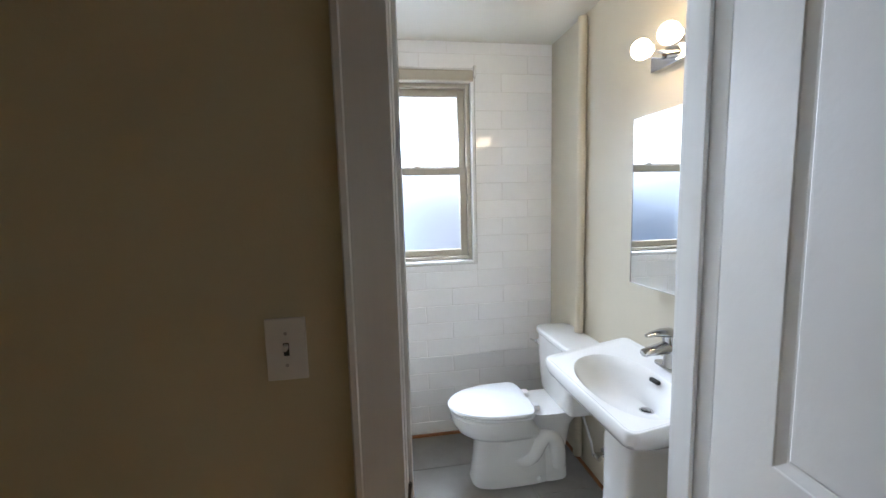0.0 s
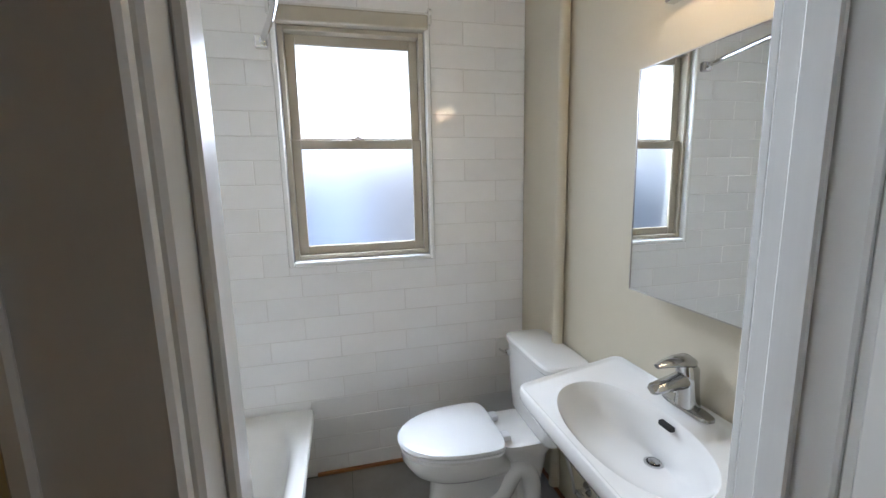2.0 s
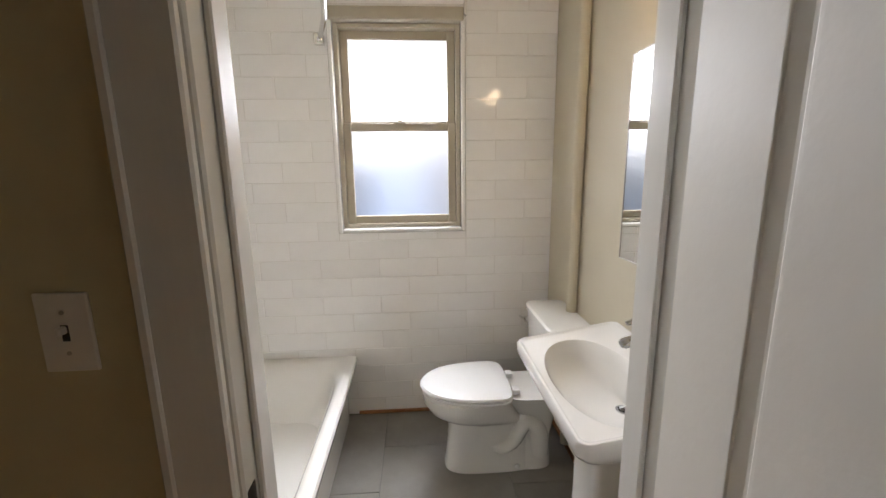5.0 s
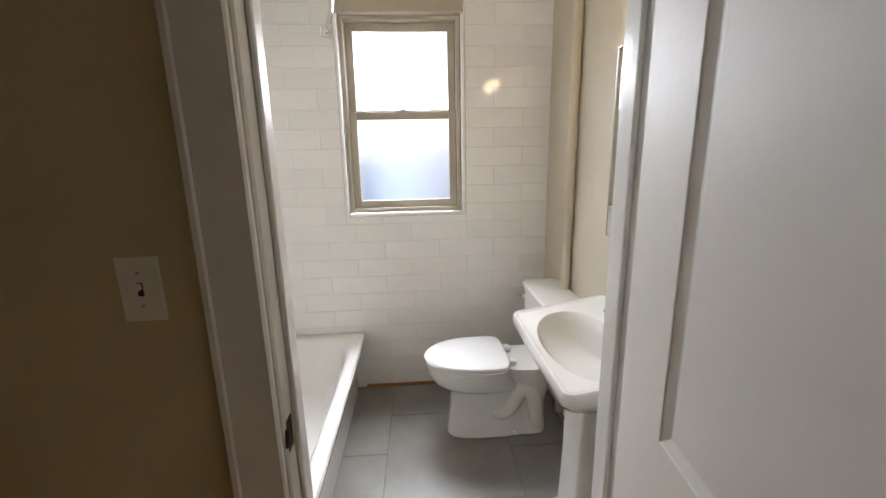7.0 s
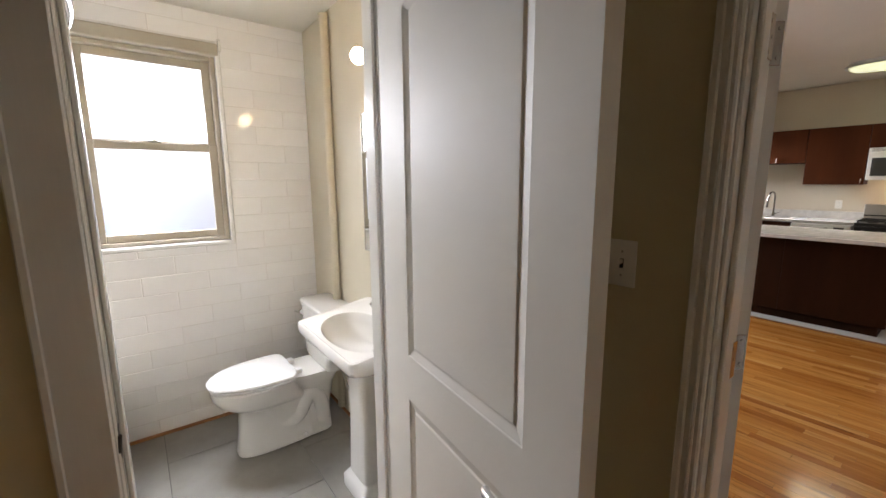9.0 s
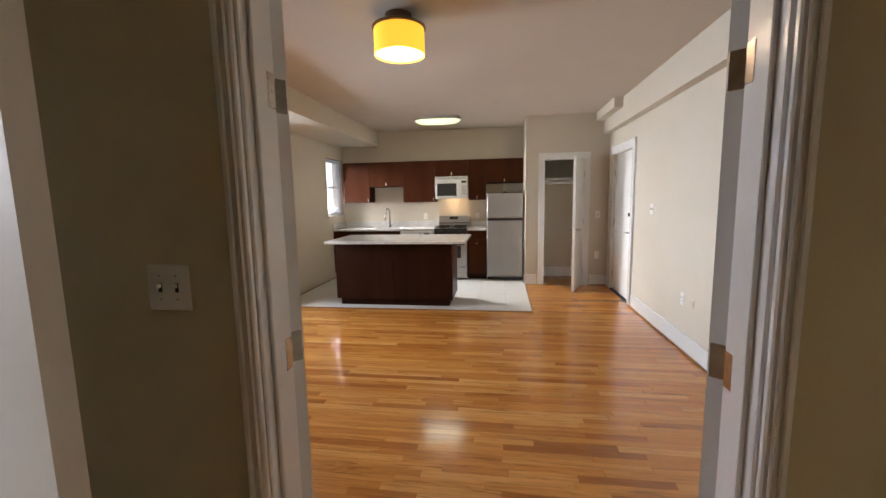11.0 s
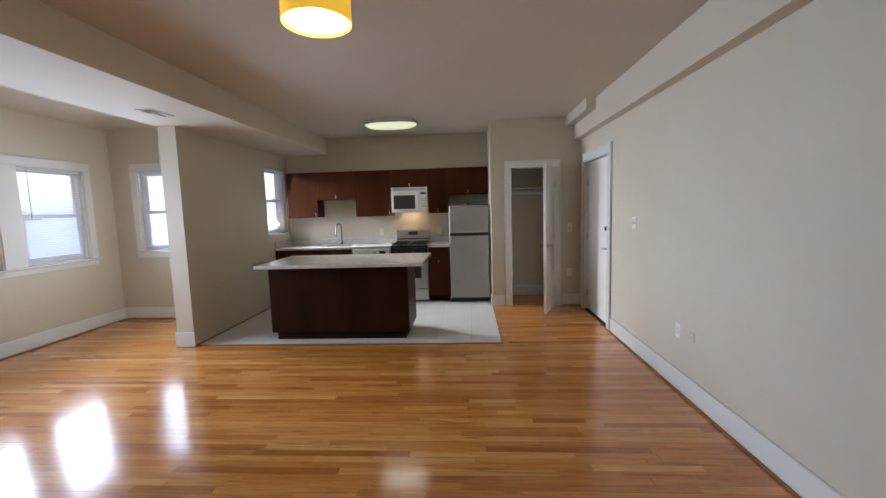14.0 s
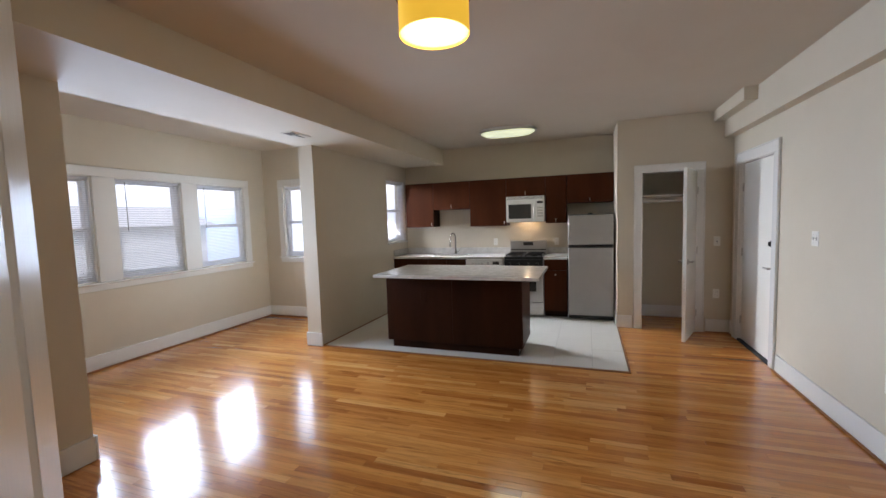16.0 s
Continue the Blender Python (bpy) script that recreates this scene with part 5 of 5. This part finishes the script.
def sky_glow(name, lo, hi, strength):
    """Emission in place of bright overcast sky, bluer and darker towards the bottom."""
    m, ns, ls, b = material(name)
    out = ns["Material Output"]
    em = ns.new("ShaderNodeEmission")
    co, sp, ramp = ns.new("ShaderNodeTexCoord"), ns.new("ShaderNodeSeparateXYZ"), ns.new("ShaderNodeValToRGB")
    ls.new(co.outputs["Generated"], sp.inputs[0])
    ls.new(sp.outputs["Z"], ramp.inputs["Fac"])
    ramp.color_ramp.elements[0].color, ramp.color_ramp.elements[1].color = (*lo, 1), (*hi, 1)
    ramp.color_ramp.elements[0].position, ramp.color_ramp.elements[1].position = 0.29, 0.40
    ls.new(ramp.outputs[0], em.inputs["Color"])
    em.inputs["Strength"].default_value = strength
    ls.new(em.outputs[0], out.inputs["Surface"])
    return m


# added glowing sheets that backlight the panes and blinds; low blue tints the frost
SKY_GLOW = sky_glow("glowing_sky_sheet", (0.33, 0.43, 0.60), (0.93, 0.96, 1.0), 2.8)
SKY_GLOW_EAST = sky_glow("glowing_sky_sheet_east", (0.70, 0.78, 0.90), (0.94, 0.97, 1.0), 2.5)
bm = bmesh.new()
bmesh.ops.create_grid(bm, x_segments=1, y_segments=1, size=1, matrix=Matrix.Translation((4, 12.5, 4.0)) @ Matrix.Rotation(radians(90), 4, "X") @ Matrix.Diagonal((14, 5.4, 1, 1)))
tagged(mesh_object("backdrop_north", bm, SKY_GLOW), "glowing sheet added behind the house in place of bright sky", kind="structure")
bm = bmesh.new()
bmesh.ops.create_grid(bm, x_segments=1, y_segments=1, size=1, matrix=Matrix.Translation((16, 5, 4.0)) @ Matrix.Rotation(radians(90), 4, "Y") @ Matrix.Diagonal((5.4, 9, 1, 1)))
tagged(mesh_object("backdrop_east", bm, SKY_GLOW_EAST), "glowing sheet added beside the house in place of bright sky", kind="structure")

hs = thing("neighbour_house", (3.5, 9.6, -1.3), "pale sided house across the yard", "house")
part("wall", boxed(1.0, 9.5, 9.2, 10.4, -1.3, 1.55), SIDING, hs)
bm = bmesh.new()
v = [bm.verts.new(p) for p in ((0.8, 9.0, 1.5), (9.7, 9.0, 1.5), (9.7, 10.4, 2.0), (0.8, 10.4, 2.0), (0.8, 9.0, 1.56), (9.7, 9.0, 1.56), (9.7, 10.4, 2.06), (0.8, 10.4, 2.06))]
for f in ((0, 1, 2, 3), (4, 5, 6, 7), (0, 1, 5, 4), (1, 2, 6, 5), (2, 3, 7, 6), (3, 0, 4, 7)):
    bm.faces.new([v[i] for i in f])
part("roof", bm, ROOF, hs)
# added block with a sloped top: shades the lower frosted pane blue along a diagonal
sh = thing("pane_shade_block", (-1.2, 5.4, -1.3), "unseen blue-grey block added to shade the frosted bathroom pane", "shed")
part("wall", boxed(-2.6, 0.15, 4.6, 6.2, -1.3, 1.45), surface("blue_grey_block", (0.20, 0.27, 0.38), 0.7, (0.17, 0.23, 0.33), 3, 60, 0.1), sh)
bm = bmesh.new()
v = [bm.verts.new(p) for p in ((-2.8, 4.45, 1.96), (-2.8, 6.35, 1.96), (0.35, 6.35, 1.38), (0.35, 4.45, 1.38), (-2.8, 4.45, 2.04), (-2.8, 6.35, 2.04), (0.35, 6.35, 1.46), (0.35, 4.45, 1.46))]
for f in ((0, 1, 2, 3), (4, 5, 6, 7), (0, 1, 5, 4), (1, 2, 6, 5), (2, 3, 7, 6), (3, 0, 4, 7)):
    bm.faces.new([v[i] for i in f])
part("roof", bm, ROOF, sh)

# ---- pieces: tiles and oak strips ----
def slab_mesh(name, sx, sy, sz, mat, ease):
    bm = boxed(-sx / 2, sx / 2, -sy / 2, sy / 2, -sz / 2, sz / 2)
    top = [e for e in bm.edges if all(v.co.z > 0 for v in e.verts)]
    bmesh.ops.bevel(bm, geom=top, offset=ease, segments=1, affect="EDGES")
    me = bpy.data.meshes.new(name)
    bm.to_mesh(me)
    bm.free()
    me.materials.append(mat)
    return me


MESHES = {}


def piece(name, parent, size, at, turn, mat, ease):
    key = (name, mat.name, *[round(s, 3) for s in size])
    if key not in MESHES:
        MESHES[key] = slab_mesh(name, *size, mat, ease)
    ob = new(name, MESHES[key])
    ob.parent = parent
    ob.matrix_world = pose(*at, *turn)
    return ob


def clip(a0, a1, cuts):
    """What is left of a stretch when cuts are taken out."""
    left = [(a0, a1)]
    for c0, c1 in cuts:
        left = [p for a, b in left for p in ((a, min(b, c0)), (max(a, c1), b)) if p[1] - p[0] > 0.012]
    return left


rng = random.Random(4)
J = 0.0022
bath_north = bpy.data.objects["wall_bath_north"]
bath_west = bpy.data.objects["wall_bath_west"]
ROW, LONG = 0.106, 0.325
for r in range(24):
    z0, z1 = r * ROW - 0.006, (r + 1) * ROW - 0.006
    z0, z1 = max(z0, 0.0), min(z1, 2.394)
    for za, zb in ((z0, z1),):
        for k in range(-1, 7):
            x0 = -0.255 + k * LONG + (LONG / 2 if r % 2 == 0 else 0)
            x1 = x0 + LONG
            x0, x1 = max(x0, -0.36), min(x1, 1.526)
            if x1 - x0 < 0.02:
                continue
            cuts = [(0.345, 1.045)] if za < 2.245 and zb > 1.095 else []
            parts_ = [(a, b, za, zb) for a, b in clip(x0, x1, cuts)]
            if cuts:
                for a, b in clip(max(x0, 0.345), min(x1, 1.045), []):
                    if za < 1.095:
                        parts_.append((a, b, za, 1.094))
                    if zb > 2.245:
                        parts_.append((a, b, 2.246, zb))
            for a, b, p, q in parts_:
                if b - a > 0.012 and q - p > 0.012:
                    piece("tile", bath_north, (round(b - a - J, 3), round(q - p - J, 3), 0.012), ((a + b) / 2, 2.825 + rng.uniform(-0.0004, 0.0004), (p + q) / 2), (90 + rng.uniform(-0.15, 0.15), rng.uniform(-0.1, 0.1), 0), TILE, 0.0018)
    for k in range(6):
        y1 = 2.818 - k * LONG + LONG / 2 * (r % 2)
        y0 = y1 - LONG
        y0, y1 = max(y0, 1.296), min(y1, 2.818)
        if y1 - y0 > 0.02 and z0 > 0.33:
            piece("tile", bath_west, (round(y1 - y0 - J, 3), round(z1 - z0 - J, 3), 0.012), (-0.365, (y0 + y1) / 2, (z0 + z1) / 2), (90, 0, 90), TILE, 0.0018)

bath_floor = structure("floor_bath", DARK_GROUT, "dark grout of the grey bathroom floor", (-0.5, 1.53, 1.17, 2.98, -0.12, -0.001))
for i in range(-1, 4):
    for k in range(-2, 4):
        x0, y0 = -0.038 + i * 0.61, 1.28 + k * 0.61 + (0.305 if i % 2 == 0 else 0.0)
        x1, y1 = min(x0 + 0.61, 1.526), min(y0 + 0.61, 2.818)
        x0, y0 = max(x0, -0.36), max(y0, 1.175)
        if x1 - x0 > 0.02 and y1 - y0 > 0.02:
            piece("tile", bath_floor, (round(x1 - x0 - 0.003, 3), round(y1 - y0 - 0.003, 3), 0.008), ((x0 + x1) / 2, (y0 + y1) / 2, 0.002), (0, 0, 0), FLOOR_TILE, 0.001)

kit_floor = structure("floor_kitchen", PALE_GROUT, "pale grout of the kitchen floor", (5.785, 8.42, -0.577, 2.93, -0.003, 0.001))
for i in range(9):
    for k in range(-1, 7):
        y1 = 2.93 - i * 0.305 * 1.3
        x0 = 5.79 + k * 0.61 - (0.305 if i % 2 else 0)
        x1, y0 = min(x0 + 0.61, 8.415), max(y1 - 0.3965, -0.572)
        x0 = max(x0, 5.79)
        if x1 - x0 > 0.02 and y1 - y0 > 0.02:
            piece("tile", kit_floor, (round(x1 - x0 - 0.003, 3), round(y1 - y0 - 0.003, 3), 0.008), ((x0 + x1) / 2, (y0 + y1) / 2, 0.002 + rng.uniform(-0.0003, 0.0003)), (0, 0, 0), KITCHEN_TILE, 0.001)
structure("trim_kitchen_floor", OAK_TRIM, "oak reducer strip round the kitchen tiles", (5.755, 5.787, -0.592, 2.93, 0.0, 0.010), (5.787, 7.45, -0.592, -0.575, 0.0, 0.010), bevel=0.003)

oak_floor = bpy.data.objects["floor"]
STRIP = 0.0572
verts, faces = [], []
count = 0
x = -0.80
while x < 8.2:
    xa, xb = x, x + STRIP
    xm = (xa + xb) / 2
    runs = []
    if xm < 1.66:
        runs.append((-1.498, 1.168))
    elif xm < 5.765:
        runs.append((-1.878, 2.93))
    elif xm < 7.47:
        runs.append((-1.878, -0.585))
    elif xm < 8.2:
        runs.append((-1.78, -0.68))
    if 3.25 < xm < 5.74:
        runs[-1] = (runs[-1][0], 4.86)
    elif 3.0 < xm < 7.0:
        runs.append((3.13, 4.86))
    for lo, hi in runs:
        y = lo - rng.uniform(0, 0.7)
        while y < hi:
            length = rng.choice((0.36, 0.48, 0.62, 0.8, 1.0, 1.25)) + 0.0
            y0, y1 = max(y, lo), min(y + length, hi)
            y += length
            if y1 - y0 < 0.015:
                continue
            w, l = STRIP - 0.0004, y1 - y0 - 0.0004
            zt = rng.uniform(-0.00025, 0.00025)
            near = 2.2 < xm < 4.75 and -1.7 < (y0 + y1) / 2 < 2.1
            if near and count < 300:
                count += 1
                piece("oak_strip", oak_floor, (round(w, 4), round(l, 2) - 0.0007, 0.012), (xm, (y0 + y1) / 2, -0.006 + zt), (rng.uniform(-0.03, 0.03), rng.uniform(-0.10, 0.10), 0), OAK, 0.0006)
            else:
                b = len(verts)
                ya, yb = y0 + 0.0003, y1 - 0.0003
                xl, xr = xm - w / 2, xm + w / 2
                t = rng.uniform(-0.0001, 0.0001)
                e = 0.0006
                verts += [(xl, ya, -0.012), (xr, ya, -0.012), (xr, yb, -0.012), (xl, yb, -0.012), (xl, ya, zt - e), (xr, ya, zt - e), (xr, yb, zt - e), (xl, yb, zt - e),
                          (xl + e, ya + e, zt + t), (xr - e, ya + e, zt - t), (xr - e, yb - e, zt - t), (xl + e, yb - e, zt + t)]
                for lo4, hi4 in ((0, 4), (4, 8)):
                    for k in range(4):
                        faces.append((b + lo4 + k, b + lo4 + (k + 1) % 4, b + hi4 + (k + 1) % 4, b + hi4 + k))
                faces.append((b + 8, b + 9, b + 10, b + 11))
    x += STRIP
me = bpy.data.meshes.new("oak_strips")
me.from_pydata(verts, [], faces)
me.materials.append(OAK)
rest = new("oak_strips", me)
rest.parent = oak_floor
tagged(rest, "varnished orange oak strip flooring", kind="stuff")
